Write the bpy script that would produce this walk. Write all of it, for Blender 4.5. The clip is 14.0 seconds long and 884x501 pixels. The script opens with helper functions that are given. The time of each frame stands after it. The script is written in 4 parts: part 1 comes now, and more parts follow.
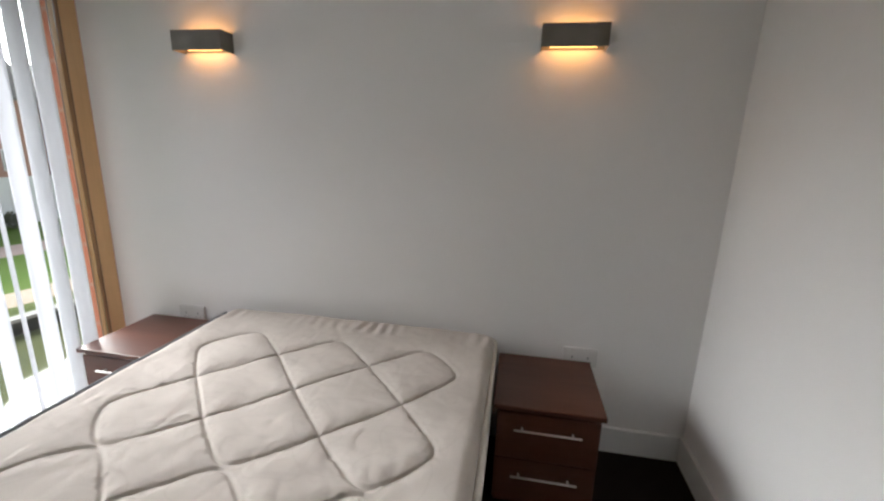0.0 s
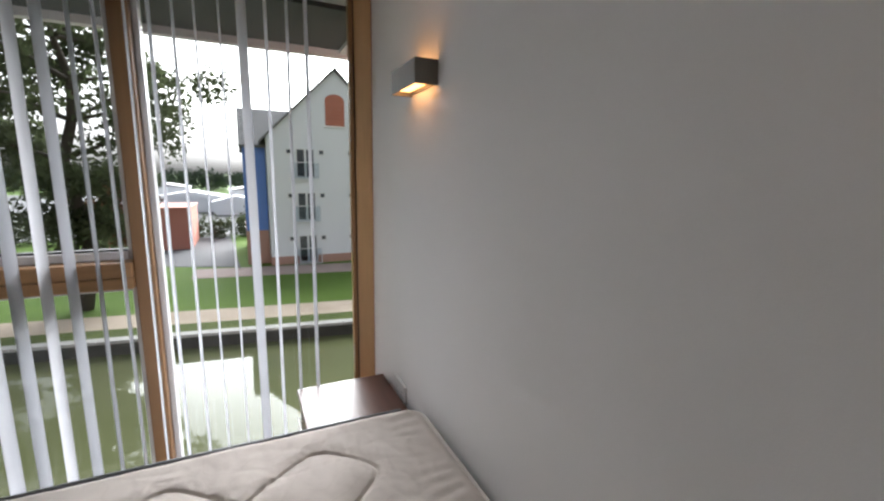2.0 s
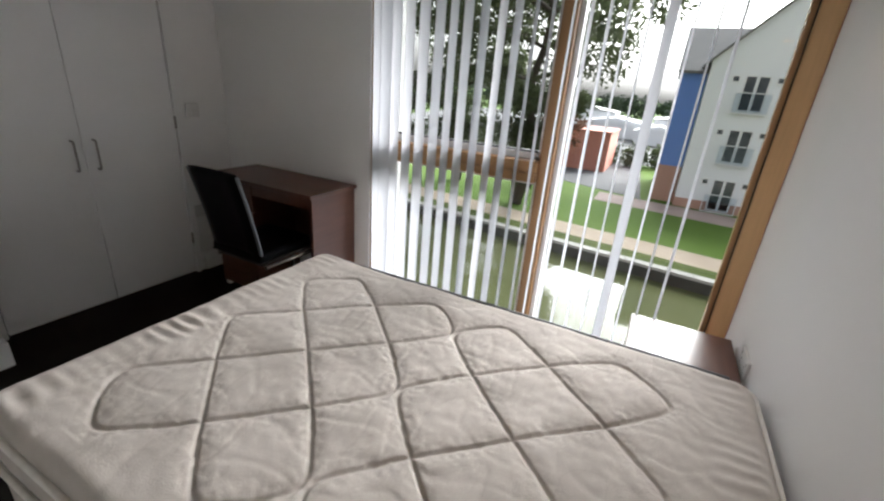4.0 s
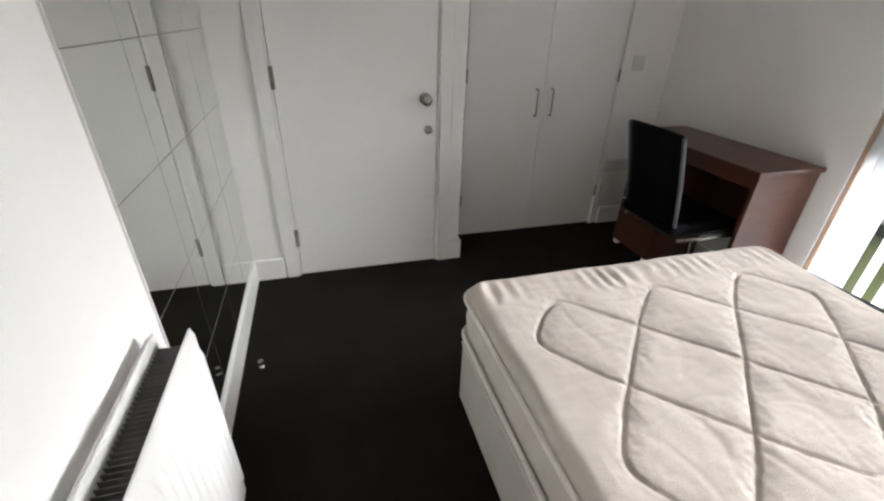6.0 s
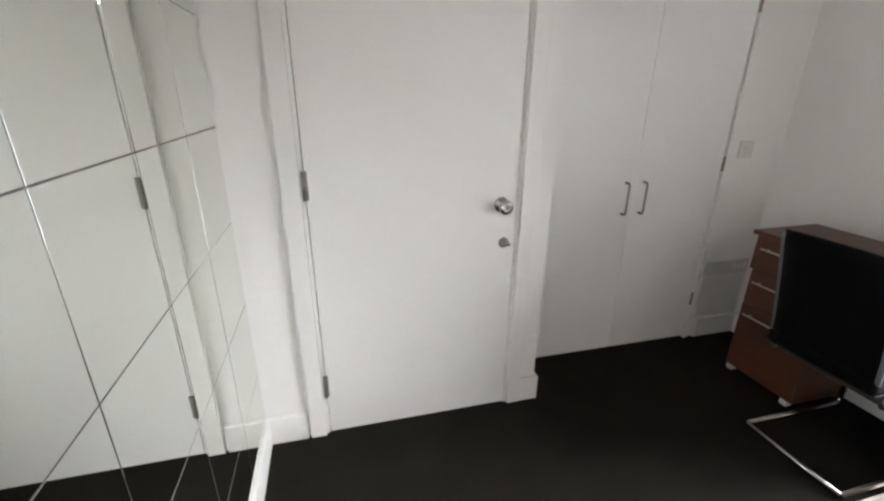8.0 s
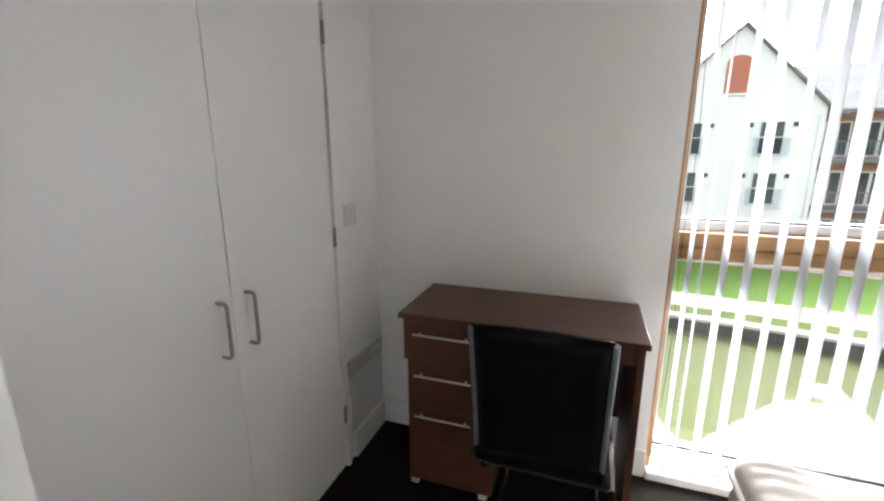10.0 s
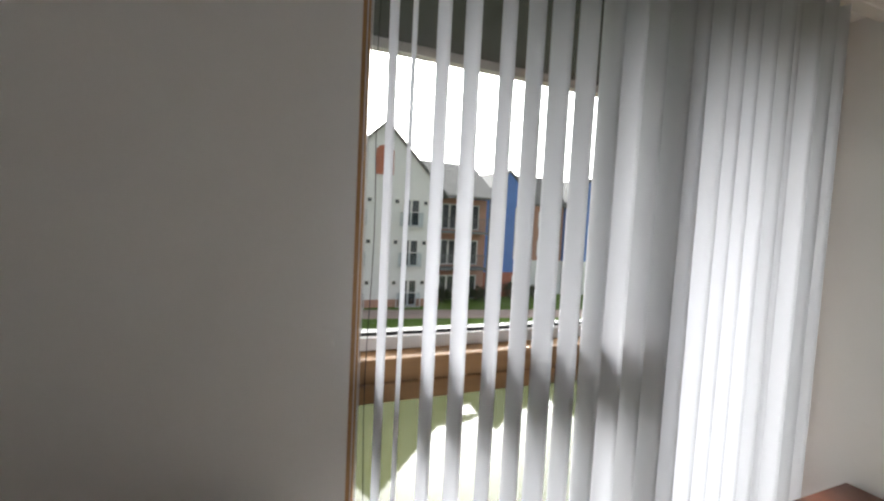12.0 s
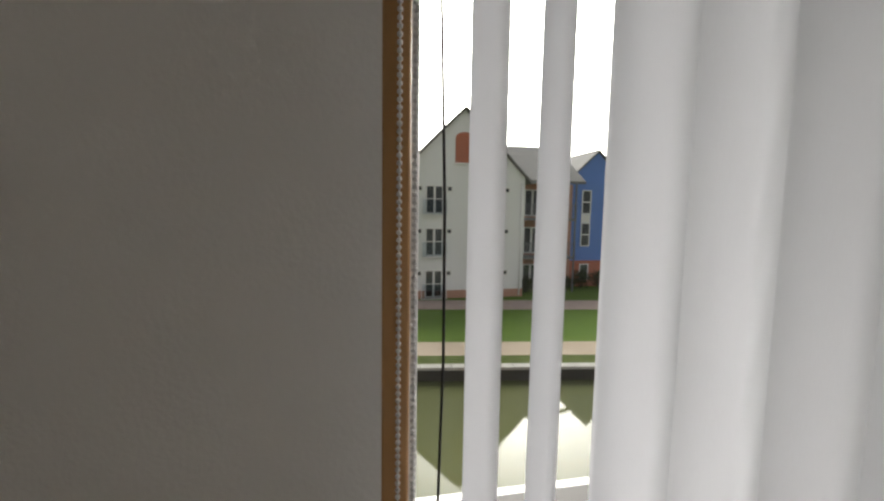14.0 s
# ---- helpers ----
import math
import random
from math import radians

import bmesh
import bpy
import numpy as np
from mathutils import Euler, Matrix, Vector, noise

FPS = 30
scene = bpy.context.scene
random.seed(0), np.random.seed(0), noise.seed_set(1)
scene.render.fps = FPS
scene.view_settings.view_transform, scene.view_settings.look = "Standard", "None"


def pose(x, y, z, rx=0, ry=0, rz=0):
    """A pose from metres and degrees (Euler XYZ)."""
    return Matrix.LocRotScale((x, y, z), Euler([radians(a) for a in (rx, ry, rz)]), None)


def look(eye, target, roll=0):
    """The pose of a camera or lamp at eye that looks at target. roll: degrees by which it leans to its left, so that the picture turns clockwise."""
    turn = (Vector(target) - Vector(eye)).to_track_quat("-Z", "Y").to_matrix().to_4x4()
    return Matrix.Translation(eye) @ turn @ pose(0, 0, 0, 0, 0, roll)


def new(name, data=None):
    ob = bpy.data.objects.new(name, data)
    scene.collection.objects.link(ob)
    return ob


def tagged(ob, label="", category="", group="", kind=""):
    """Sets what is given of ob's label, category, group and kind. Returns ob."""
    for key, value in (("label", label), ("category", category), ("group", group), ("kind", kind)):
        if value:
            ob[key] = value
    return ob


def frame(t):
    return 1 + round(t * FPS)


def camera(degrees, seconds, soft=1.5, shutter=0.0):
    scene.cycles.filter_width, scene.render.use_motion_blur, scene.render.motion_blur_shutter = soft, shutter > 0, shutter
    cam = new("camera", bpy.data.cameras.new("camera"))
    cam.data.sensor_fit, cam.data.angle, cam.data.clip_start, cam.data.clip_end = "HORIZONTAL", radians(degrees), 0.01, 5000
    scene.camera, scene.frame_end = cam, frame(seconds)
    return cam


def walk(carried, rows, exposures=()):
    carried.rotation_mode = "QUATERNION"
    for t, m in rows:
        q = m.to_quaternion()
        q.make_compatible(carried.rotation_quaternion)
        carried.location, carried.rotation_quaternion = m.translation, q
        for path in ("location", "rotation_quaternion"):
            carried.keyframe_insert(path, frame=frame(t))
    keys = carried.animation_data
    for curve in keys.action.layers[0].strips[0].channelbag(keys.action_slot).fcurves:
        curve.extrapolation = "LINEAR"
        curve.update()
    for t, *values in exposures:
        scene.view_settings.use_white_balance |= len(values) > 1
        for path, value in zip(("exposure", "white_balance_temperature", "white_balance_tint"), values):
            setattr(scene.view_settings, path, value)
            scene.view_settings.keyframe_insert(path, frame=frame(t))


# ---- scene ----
cam = camera(92.7, 14.0, soft=2.3)
PATH = [
    (0, pose(1.958, -1.801, 1.339, 76.31, -1.74, 10.39)),
    (0.5, pose(2.025, -1.487, 1.407, 79.25, -1.03, 20.44)),
    (1, pose(2.054, -1.113, 1.431, 80.50, -1.65, 34.96)),
    (1.5, pose(2.036, -0.844, 1.421, 80.48, -1.24, 49.15)),
    (2, pose(2.018, -0.599, 1.416, 80.06, -0.94, 65.03)),
    (2.5, pose(2.049, -0.438, 1.436, 78.98, -1.81, 80.22)),
    (2.7, pose(2.076, -0.395, 1.449, 78.14, -2.2, 85.50)),
    (4.8, pose(2.182, -0.581, 1.354, 62.59, -4.13, 137.03)),
    (5, pose(2.211, -0.608, 1.352, 61.60, -3.97, 141.92)),
    (5.5, pose(2.268, -0.676, 1.336, 60.42, -2.92, 153.97)),
    (6, pose(2.316, -0.758, 1.337, 60.97, -1.54, 164.47)),
    (6.5, pose(2.360, -0.895, 1.355, 62.85, -0.42, 171.75)),
    (7, pose(2.428, -1.053, 1.372, 65.77, -0.05, 174.99)),
    (7.2, pose(2.431, -1.097, 1.369, 67.47, 0.04, 175.06)),
    (9.3, pose(2.124, -2.145, 1.378, 75.60, -0.28, 130.38)),
    (9.5, pose(2.032, -2.183, 1.370, 76.51, 0.07, 124.92)),
    (10, pose(1.832, -2.317, 1.359, 76.94, 0.09, 108.99)),
    (10.5, pose(1.640, -2.436, 1.362, 79.09, -0.57, 93.21)),
    (11, pose(1.464, -2.391, 1.359, 81.19, -0.37, 81.50)),
    (11.5, pose(1.181, -2.278, 1.386, 83.26, -1.37, 70.40)),
    (12, pose(0.974, -2.176, 1.383, 86.54, -2.88, 67.47)),
    (12.5, pose(0.812, -2.113, 1.411, 88.77, -3.21, 67.21)),
    (13, pose(0.684, -2.102, 1.418, 88.33, -2.62, 71.71)),
    (13.5, pose(0.497, -2.048, 1.443, 86.78, -2.08, 76.35)),
    (14, pose(0.349, -2.020, 1.435, 84.54, -0.88, 78.35)),
]
EXPO = [(0.0, 1.44, 6250, 12), (0.5, 1.36, 6250, 12), (1.5, 1.1, 6150, 14), (2.5, 1.02, 6150, 13), (5.0, 1.62, 6300, 12), (5.5, 1.84, 6250, 12), (6.5, 2.3, 6300, 12),
        (7.2, 2.52, 6350, 12), (9.5, 2.85, 6150, 12), (10.3, 2.25, 6300, 12), (11.0, 1.62, 6600, 12), (12.0, 1.15, 6500, 12), (12.5, 1.0, 6550, 12), (13.0, 0.92, 6700, 12), (14.0, 0.58, 6900, 12)]
walk(cam, PATH, EXPO)

# ---- daylight: an overcast sky with a wide, weak sun ----
world = bpy.data.worlds.new("overcast_sky")
scene.world = world
world.use_nodes = True
wn, wl = world.node_tree.nodes, world.node_tree.links
sky = wn.new("ShaderNodeTexSky")
sky.sky_type = "NISHITA"
sky.sun_disc = False
sky.sun_elevation, sky.sun_rotation = radians(27), radians(291)
sky.air_density, sky.dust_density, sky.ozone_density = 1.0, 7.0, 1.0
grey = wn.new("ShaderNodeHueSaturation")
grey.inputs["Saturation"].default_value = 0.16
wl.new(sky.outputs[0], grey.inputs["Color"])
wl.new(grey.outputs[0], wn["Background"].inputs["Color"])
wn["Background"].inputs["Strength"].default_value = 0.15
sun = new("sun", bpy.data.lights.new("sun", "SUN"))
sun.data.energy, sun.data.angle, sun.data.color = 5.0, radians(64), (1.0, 0.985, 0.965)
sun.matrix_world = look((-80, 30, 44), (0, 0, 0))


# ---- materials ----
def mat(name, color, rough=0.6, metal=0.0, var=0.08, scale=6.0, bump=0.0, bscale=120.0, spec=0.5, stretch=None, color2=None, grain=0.0):
    """Principled material: base colour varied by two noises, with fine relief."""
    m = bpy.data.materials.new(name)
    m.use_nodes = True
    n, l = m.node_tree.nodes, m.node_tree.links
    p = n["Principled BSDF"]
    p.inputs["Roughness"].default_value, p.inputs["Metallic"].default_value = rough, metal
    p.inputs["Specular IOR Level"].default_value = spec
    tc = n.new("ShaderNodeTexCoord")
    mp = n.new("ShaderNodeMapping")
    if stretch:
        mp.inputs["Scale"].default_value = stretch
    l.new(tc.outputs["Object"], mp.inputs["Vector"])
    big, fine = n.new("ShaderNodeTexNoise"), n.new("ShaderNodeTexNoise")
    big.inputs["Scale"].default_value, big.inputs["Detail"].default_value = scale, 4
    fine.inputs["Scale"].default_value, fine.inputs["Detail"].default_value = bscale, 3
    l.new(mp.outputs[0], big.inputs["Vector"])
    l.new(mp.outputs[0], fine.inputs["Vector"])
    ramp = n.new("ShaderNodeValToRGB")
    c2 = color2 or tuple(c * (1 - 2 * var) for c in color)
    ramp.color_ramp.elements[0].position, ramp.color_ramp.elements[1].position = 0.3, 0.7
    ramp.color_ramp.elements[0].color, ramp.color_ramp.elements[1].color = (*c2, 1), (*color, 1)
    l.new(big.outputs["Fac"], ramp.inputs["Fac"])
    out = ramp.outputs[0]
    if grain:
        mix = n.new("ShaderNodeMixRGB")
        mix.blend_type = "MULTIPLY"
        mix.inputs["Fac"].default_value = grain
        l.new(out, mix.inputs[1])
        l.new(fine.outputs["Color"], mix.inputs[2])
        g = n.new("ShaderNodeRGBToBW")
        l.new(fine.outputs["Color"], g.inputs[0])
        l.new(g.outputs[0], mix.inputs[2])
        out = mix.outputs[0]
    l.new(out, p.inputs["Base Color"])
    if bump:
        b = n.new("ShaderNodeBump")
        b.inputs["Strength"].default_value, b.inputs["Distance"].default_value = bump, 0.004
        l.new(fine.outputs["Fac"], b.inputs["Height"])
        l.new(b.outputs[0], p.inputs["Normal"])
    return m


def brick_mat(name, c1, c2, mortar, scale=1.0):
    m = bpy.data.materials.new(name)
    m.use_nodes = True
    n, l = m.node_tree.nodes, m.node_tree.links
    tc, mp, br = n.new("ShaderNodeTexCoord"), n.new("ShaderNodeMapping"), n.new("ShaderNodeTexBrick")
    mp.inputs["Rotation"].default_value = (radians(90), 0, radians(90))
    l.new(tc.outputs["Object"], mp.inputs["Vector"])
    l.new(mp.outputs[0], br.inputs["Vector"])
    br.inputs["Color1"].default_value, br.inputs["Color2"].default_value, br.inputs["Mortar"].default_value = (*c1, 1), (*c2, 1), (*mortar, 1)
    br.inputs["Scale"].default_value = scale
    br.inputs["Brick Width"].default_value, br.inputs["Row Height"].default_value, br.inputs["Mortar Size"].default_value = 0.225, 0.075, 0.01
    l.new(br.outputs["Color"], n["Principled BSDF"].inputs["Base Color"])
    n["Principled BSDF"].inputs["Roughness"].default_value = 0.85
    return m


def glass_mat(name, tint=(0.96, 0.98, 0.97), gloss=0.10, rough=0.0):
    """Thin pane: clear, with a mirror part that grows at grazing angles."""
    m = bpy.data.materials.new(name)
    m.use_nodes = True
    n, l = m.node_tree.nodes, m.node_tree.links
    n.remove(n["Principled BSDF"])
    tr, gl, mx, fr = n.new("ShaderNodeBsdfTransparent"), n.new("ShaderNodeBsdfGlossy"), n.new("ShaderNodeMixShader"), n.new("ShaderNodeFresnel")
    tr.inputs["Color"].default_value = (*tint, 1)
    gl.inputs["Roughness"].default_value = rough
    fr.inputs["IOR"].default_value = 1.25
    l.new(fr.outputs[0], mx.inputs["Fac"])
    l.new(tr.outputs[0], mx.inputs[1])
    l.new(gl.outputs[0], mx.inputs[2])
    l.new(mx.outputs[0], n["Material Output"].inputs["Surface"])
    return m


def fabric_through(name, color, through_part):
    """Thin woven fabric that lets part of the light pass."""
    m = bpy.data.materials.new(name)
    m.use_nodes = True
    n, l = m.node_tree.nodes, m.node_tree.links
    n.remove(n["Principled BSDF"])
    df, tl, mx, tex, rp = n.new("ShaderNodeBsdfDiffuse"), n.new("ShaderNodeBsdfTranslucent"), n.new("ShaderNodeMixShader"), n.new("ShaderNodeTexNoise"), n.new("ShaderNodeValToRGB")
    tex.inputs["Scale"].default_value = 220
    rp.color_ramp.elements[0].color = (*[c * 0.93 for c in color], 1)
    rp.color_ramp.elements[1].color = (*color, 1)
    l.new(tex.outputs["Fac"], rp.inputs["Fac"])
    l.new(rp.outputs[0], df.inputs["Color"])
    l.new(rp.outputs[0], tl.inputs["Color"])
    mx.inputs["Fac"].default_value = through_part
    l.new(df.outputs[0], mx.inputs[1])
    l.new(tl.outputs[0], mx.inputs[2])
    l.new(mx.outputs[0], n["Material Output"].inputs["Surface"])
    return m


def glow(name, color, strength):
    m = bpy.data.materials.new(name)
    m.use_nodes = True
    p = m.node_tree.nodes["Principled BSDF"]
    p.inputs["Base Color"].default_value = (*color, 1)
    p.inputs["Emission Color"].default_value, p.inputs["Emission Strength"].default_value = (*color, 1), strength
    return m


M = dict(
    wall=mat("wall_paint", (0.87, 0.86, 0.845), 0.65, var=0.012, scale=1.6, bump=0.10, bscale=260),
    ceiling=mat("ceiling_paint", (0.88, 0.875, 0.865), 0.8, var=0.01, scale=2, bump=0.06, bscale=200),
    carpet=mat("dark_carpet", (0.030, 0.027, 0.023), 0.98, var=0.12, scale=5, bump=1.0, bscale=420, spec=0.08, grain=0.7),
    gloss=mat("white_gloss_paint", (0.85, 0.845, 0.83), 0.32, var=0.015, scale=3, bump=0.03, bscale=60),
    door=mat("white_door_paint", (0.86, 0.855, 0.845), 0.30, var=0.012, scale=2.5, bump=0.03, bscale=40),
    mahogany=mat("mahogany_laminate", (0.165, 0.062, 0.036), 0.34, scale=5, bscale=45, stretch=(1, 0.12, 1), color2=(0.095, 0.032, 0.018), bump=0.05, grain=0.5),
    mahogany_x=mat("mahogany_laminate_across", (0.165, 0.062, 0.036), 0.34, scale=5, bscale=45, stretch=(0.12, 1, 1), color2=(0.095, 0.032, 0.018), bump=0.05, grain=0.5),
    ticking=mat("mattress_ticking", (0.66, 0.60, 0.545), 0.9, scale=9, bscale=330, color2=(0.57, 0.515, 0.465), bump=0.35, spec=0.15),
    piping=mat("mattress_piping", (0.80, 0.76, 0.70), 0.7, scale=30, var=0.06),
    divan=mat("divan_fabric", (0.60, 0.56, 0.51), 0.92, scale=6, var=0.06, bump=0.4, bscale=300, spec=0.1),
    tag=mat("mattress_label", (0.60, 0.60, 0.62), 0.6, scale=20, color2=(0.44, 0.45, 0.48)),
    chrome=mat("brushed_chrome", (0.42, 0.41, 0.40), 0.26, 1.0, var=0.05, scale=30),
    handle=mat("satin_bar_handle", (0.72, 0.70, 0.68), 0.3, 1.0, var=0.03, scale=30),
    hinge=mat("hinge_steel", (0.35, 0.33, 0.30), 0.4, 0.9, var=0.1, scale=40),
    leather=mat("black_leather", (0.0035, 0.0042, 0.0058), 0.52, var=0.2, scale=9, bump=0.35, bscale=240, spec=0.09),
    pipe_grey=mat("grey_edging", (0.15, 0.165, 0.18), 0.4, var=0.06, scale=30),
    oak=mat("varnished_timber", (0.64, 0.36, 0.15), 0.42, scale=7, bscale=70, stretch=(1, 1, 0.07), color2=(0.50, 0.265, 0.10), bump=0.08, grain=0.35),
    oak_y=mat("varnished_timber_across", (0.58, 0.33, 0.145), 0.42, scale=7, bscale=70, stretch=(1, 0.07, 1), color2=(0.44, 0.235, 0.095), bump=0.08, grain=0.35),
    # dark mullion tone, also the painted shade on the north sash side
    oak_dark_shaded=mat("dark_and_shaded_timber", (0.40, 0.215, 0.09), 0.42, scale=7, bscale=70, stretch=(1, 1, 0.07), color2=(0.28, 0.145, 0.06), bump=0.08, grain=0.35),
    # lighter copy of the timber, with the light on the jamb in its colour
    oak_lit=mat("lit_varnished_timber", (0.80, 0.53, 0.28), 0.42, scale=7, bscale=70, stretch=(1, 1, 0.07), color2=(0.70, 0.44, 0.21), bump=0.08, grain=0.25),
    bead=mat("white_glazing_bead", (0.72, 0.71, 0.70), 0.4, var=0.03, scale=10),
    gasket=mat("black_gasket", (0.02, 0.02, 0.02), 0.6, var=0.1, scale=30),
    slat=fabric_through("blind_fabric", (0.77, 0.785, 0.81), 0.22),
    plastic=mat("white_plastic", (0.72, 0.71, 0.69), 0.35, var=0.02, scale=20),
    feet=mat("white_plastic_feet", (0.80, 0.79, 0.77), 0.4, var=0.02, scale=20),
    dark=mat("dark_plastic", (0.03, 0.03, 0.03), 0.5, var=0.1, scale=20),
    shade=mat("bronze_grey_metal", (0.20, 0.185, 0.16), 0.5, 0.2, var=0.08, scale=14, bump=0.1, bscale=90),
    lamp=glow("warm_diffuser", (1.0, 0.47, 0.14), 2.6),
    radiator=mat("radiator_enamel", (0.80, 0.80, 0.79), 0.3, var=0.02, scale=5),
    fin=mat("radiator_fins", (0.22, 0.22, 0.22), 0.5, 0.2, var=0.2, scale=30),
    far_leaf=mat("hazy_trees", (0.13, 0.16, 0.12), 0.9, scale=0.2, bscale=2, color2=(0.08, 0.105, 0.08), spec=0.1),
    panel_grey=mat("grey_panel", (0.77, 0.765, 0.75), 0.5, var=0.03, scale=8),
    glass=glass_mat("window_glass"),
    render=mat("white_render", (0.85, 0.86, 0.88), 0.9, var=0.02, scale=0.8, bump=0.2, bscale=30),
    blue=mat("blue_cladding", (0.13, 0.26, 0.68), 0.55, var=0.06, scale=0.8, bump=0.2, bscale=8, stretch=(1, 1, 9)),
    slate=mat("grey_roof_tiles", (0.20, 0.195, 0.19), 0.8, scale=1.2, color2=(0.13, 0.13, 0.13), bump=0.8, bscale=9, stretch=(1, 1, 4)),
    brick=brick_mat("red_brick", (0.50, 0.175, 0.11), (0.43, 0.15, 0.095), (0.47, 0.27, 0.21)),
    upvc=mat("white_window_frame", (0.80, 0.80, 0.80), 0.4, var=0.02, scale=5),
    far_glass=mat("dark_window_glass", (0.10, 0.11, 0.12), 0.08, var=0.2, scale=1.0, spec=0.8),
    rail=mat("grey_balcony_metal", (0.22, 0.23, 0.25), 0.5, 0.5, var=0.08, scale=5),
    rail_glass=glass_mat("balcony_glass", (0.90, 0.93, 0.95), rough=0.05),
    grass=mat("mown_grass", (0.135, 0.215, 0.045), 0.95, scale=0.5, bscale=14, color2=(0.10, 0.18, 0.032), bump=1.0, stretch=(1.6, 0.08, 1), grain=0.35, spec=0.1),
    verge=mat("rough_verge", (0.12, 0.15, 0.045), 0.95, scale=1.5, bscale=20, color2=(0.075, 0.105, 0.03), bump=1.0, grain=0.4, spec=0.1),
    path=mat("towpath_gravel", (0.47, 0.39, 0.31), 0.95, scale=0.7, bscale=25, color2=(0.39, 0.32, 0.25), bump=0.6, spec=0.15),
    paving=mat("brick_paving", (0.42, 0.33, 0.30), 0.9, scale=0.8, bscale=14, color2=(0.33, 0.26, 0.24), bump=0.4, spec=0.2),
    asphalt=mat("asphalt", (0.12, 0.12, 0.125), 0.9, scale=0.6, bscale=30, var=0.12, bump=0.5),
    coping=mat("stone_coping", (0.42, 0.41, 0.38), 0.85, scale=1.5, bscale=15, var=0.12, bump=0.5),
    bank=mat("dark_bank_wall", (0.055, 0.055, 0.045), 0.8, scale=1.5, bscale=10, var=0.2, bump=0.8),
    bark=mat("bark", (0.07, 0.055, 0.04), 0.95, scale=3, bscale=14, var=0.2, bump=1.0),
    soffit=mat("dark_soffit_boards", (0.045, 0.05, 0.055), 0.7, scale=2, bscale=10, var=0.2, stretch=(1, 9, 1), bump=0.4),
    fascia=mat("grey_fascia", (0.40, 0.40, 0.40), 0.55, var=0.06, scale=2),
)


def water_mat():
    m = mat("canal_water", (0.105, 0.115, 0.055), 0.04, var=0.08, scale=0.3, spec=0.35)
    m.node_tree.nodes["Principled BSDF"].inputs["IOR"].default_value = 1.25
    n, l = m.node_tree.nodes, m.node_tree.links
    tx, b = n.new("ShaderNodeTexNoise"), n.new("ShaderNodeBump")
    tx.inputs["Scale"].default_value, tx.inputs["Detail"].default_value = 0.55, 5
    b.inputs["Strength"].default_value, b.inputs["Distance"].default_value = 0.05, 0.05
    tc = n.new("ShaderNodeTexCoord")
    l.new(tc.outputs["Object"], tx.inputs["Vector"])
    l.new(tx.outputs["Fac"], b.inputs["Height"])
    l.new(b.outputs[0], n["Principled BSDF"].inputs["Normal"])
    return m


def mirror_mat():
    m = mat("mirror_silver", (0.84, 0.86, 0.82), 0.015, 1.0, var=0.01, scale=2)
    return m


def ticking_mat():
    """Cream ticking with a faint woven scroll, as contour lines of a smooth noise."""
    m = mat("mattress_ticking_woven", (0.63, 0.58, 0.53), 0.9, scale=6, bscale=330, color2=(0.54, 0.495, 0.45), bump=0.35, spec=0.15)
    n, l = m.node_tree.nodes, m.node_tree.links
    p = n["Principled BSDF"]
    base = p.inputs["Base Color"].links[0].from_socket
    tc, tx, off, ab, lt, mx = n.new("ShaderNodeTexCoord"), n.new("ShaderNodeTexNoise"), n.new("ShaderNodeMath"), n.new("ShaderNodeMath"), n.new("ShaderNodeMapRange"), n.new("ShaderNodeMixRGB")
    tx.inputs["Scale"].default_value, tx.inputs["Detail"].default_value = 8.5, 0.0
    off.operation, off.inputs[1].default_value = "SUBTRACT", 0.5
    ab.operation = "ABSOLUTE"
    lt.inputs["From Min"].default_value, lt.inputs["From Max"].default_value = 0.006, 0.018
    lt.inputs["To Min"].default_value, lt.inputs["To Max"].default_value = 0.10, 0.0
    mx.blend_type = "MULTIPLY"
    mx.inputs[2].default_value = (0.62, 0.58, 0.55, 1)
    l.new(tc.outputs["Object"], tx.inputs["Vector"])
    l.new(tx.outputs["Fac"], off.inputs[0])
    l.new(off.outputs[0], ab.inputs[0])
    l.new(ab.outputs[0], lt.inputs["Value"])
    l.new(lt.outputs[0], mx.inputs["Fac"])
    l.new(base, mx.inputs[1])
    l.new(mx.outputs[0], p.inputs["Base Color"])
    return m


def leaf_mat(name, color, color2):
    """Leaves that let part of the daylight through."""
    m = mat(name, color, 0.7, scale=0.5, bscale=4, color2=color2, grain=0.3, spec=0.3)
    n, l = m.node_tree.nodes, m.node_tree.links
    p = n["Principled BSDF"]
    tl, mx = n.new("ShaderNodeBsdfTranslucent"), n.new("ShaderNodeMixShader")
    l.new(p.inputs["Base Color"].links[0].from_socket, tl.inputs["Color"])
    mx.inputs["Fac"].default_value = 0.4
    l.new(p.outputs[0], mx.inputs[1])
    l.new(tl.outputs[0], mx.inputs[2])
    l.new(mx.outputs[0], n["Material Output"].inputs["Surface"])
    return m


M["leaf"] = leaf_mat("tree_leaves", (0.105, 0.125, 0.062), (0.050, 0.066, 0.030))
M["leaf_red"] = leaf_mat("copper_leaves", (0.20, 0.095, 0.055), (0.11, 0.055, 0.032))
M["vent"] = mat("grey_vent_strip", (0.62, 0.615, 0.60), 0.5, var=0.04, scale=12)
M["salmon"] = mat("salmon_painted_brick", (0.62, 0.25, 0.18), 0.85, scale=1.5, color2=(0.55, 0.21, 0.15), bump=0.4, bscale=14)
M["ticking_woven"] = ticking_mat()
M["water"], M["mirror"] = water_mat(), mirror_mat()


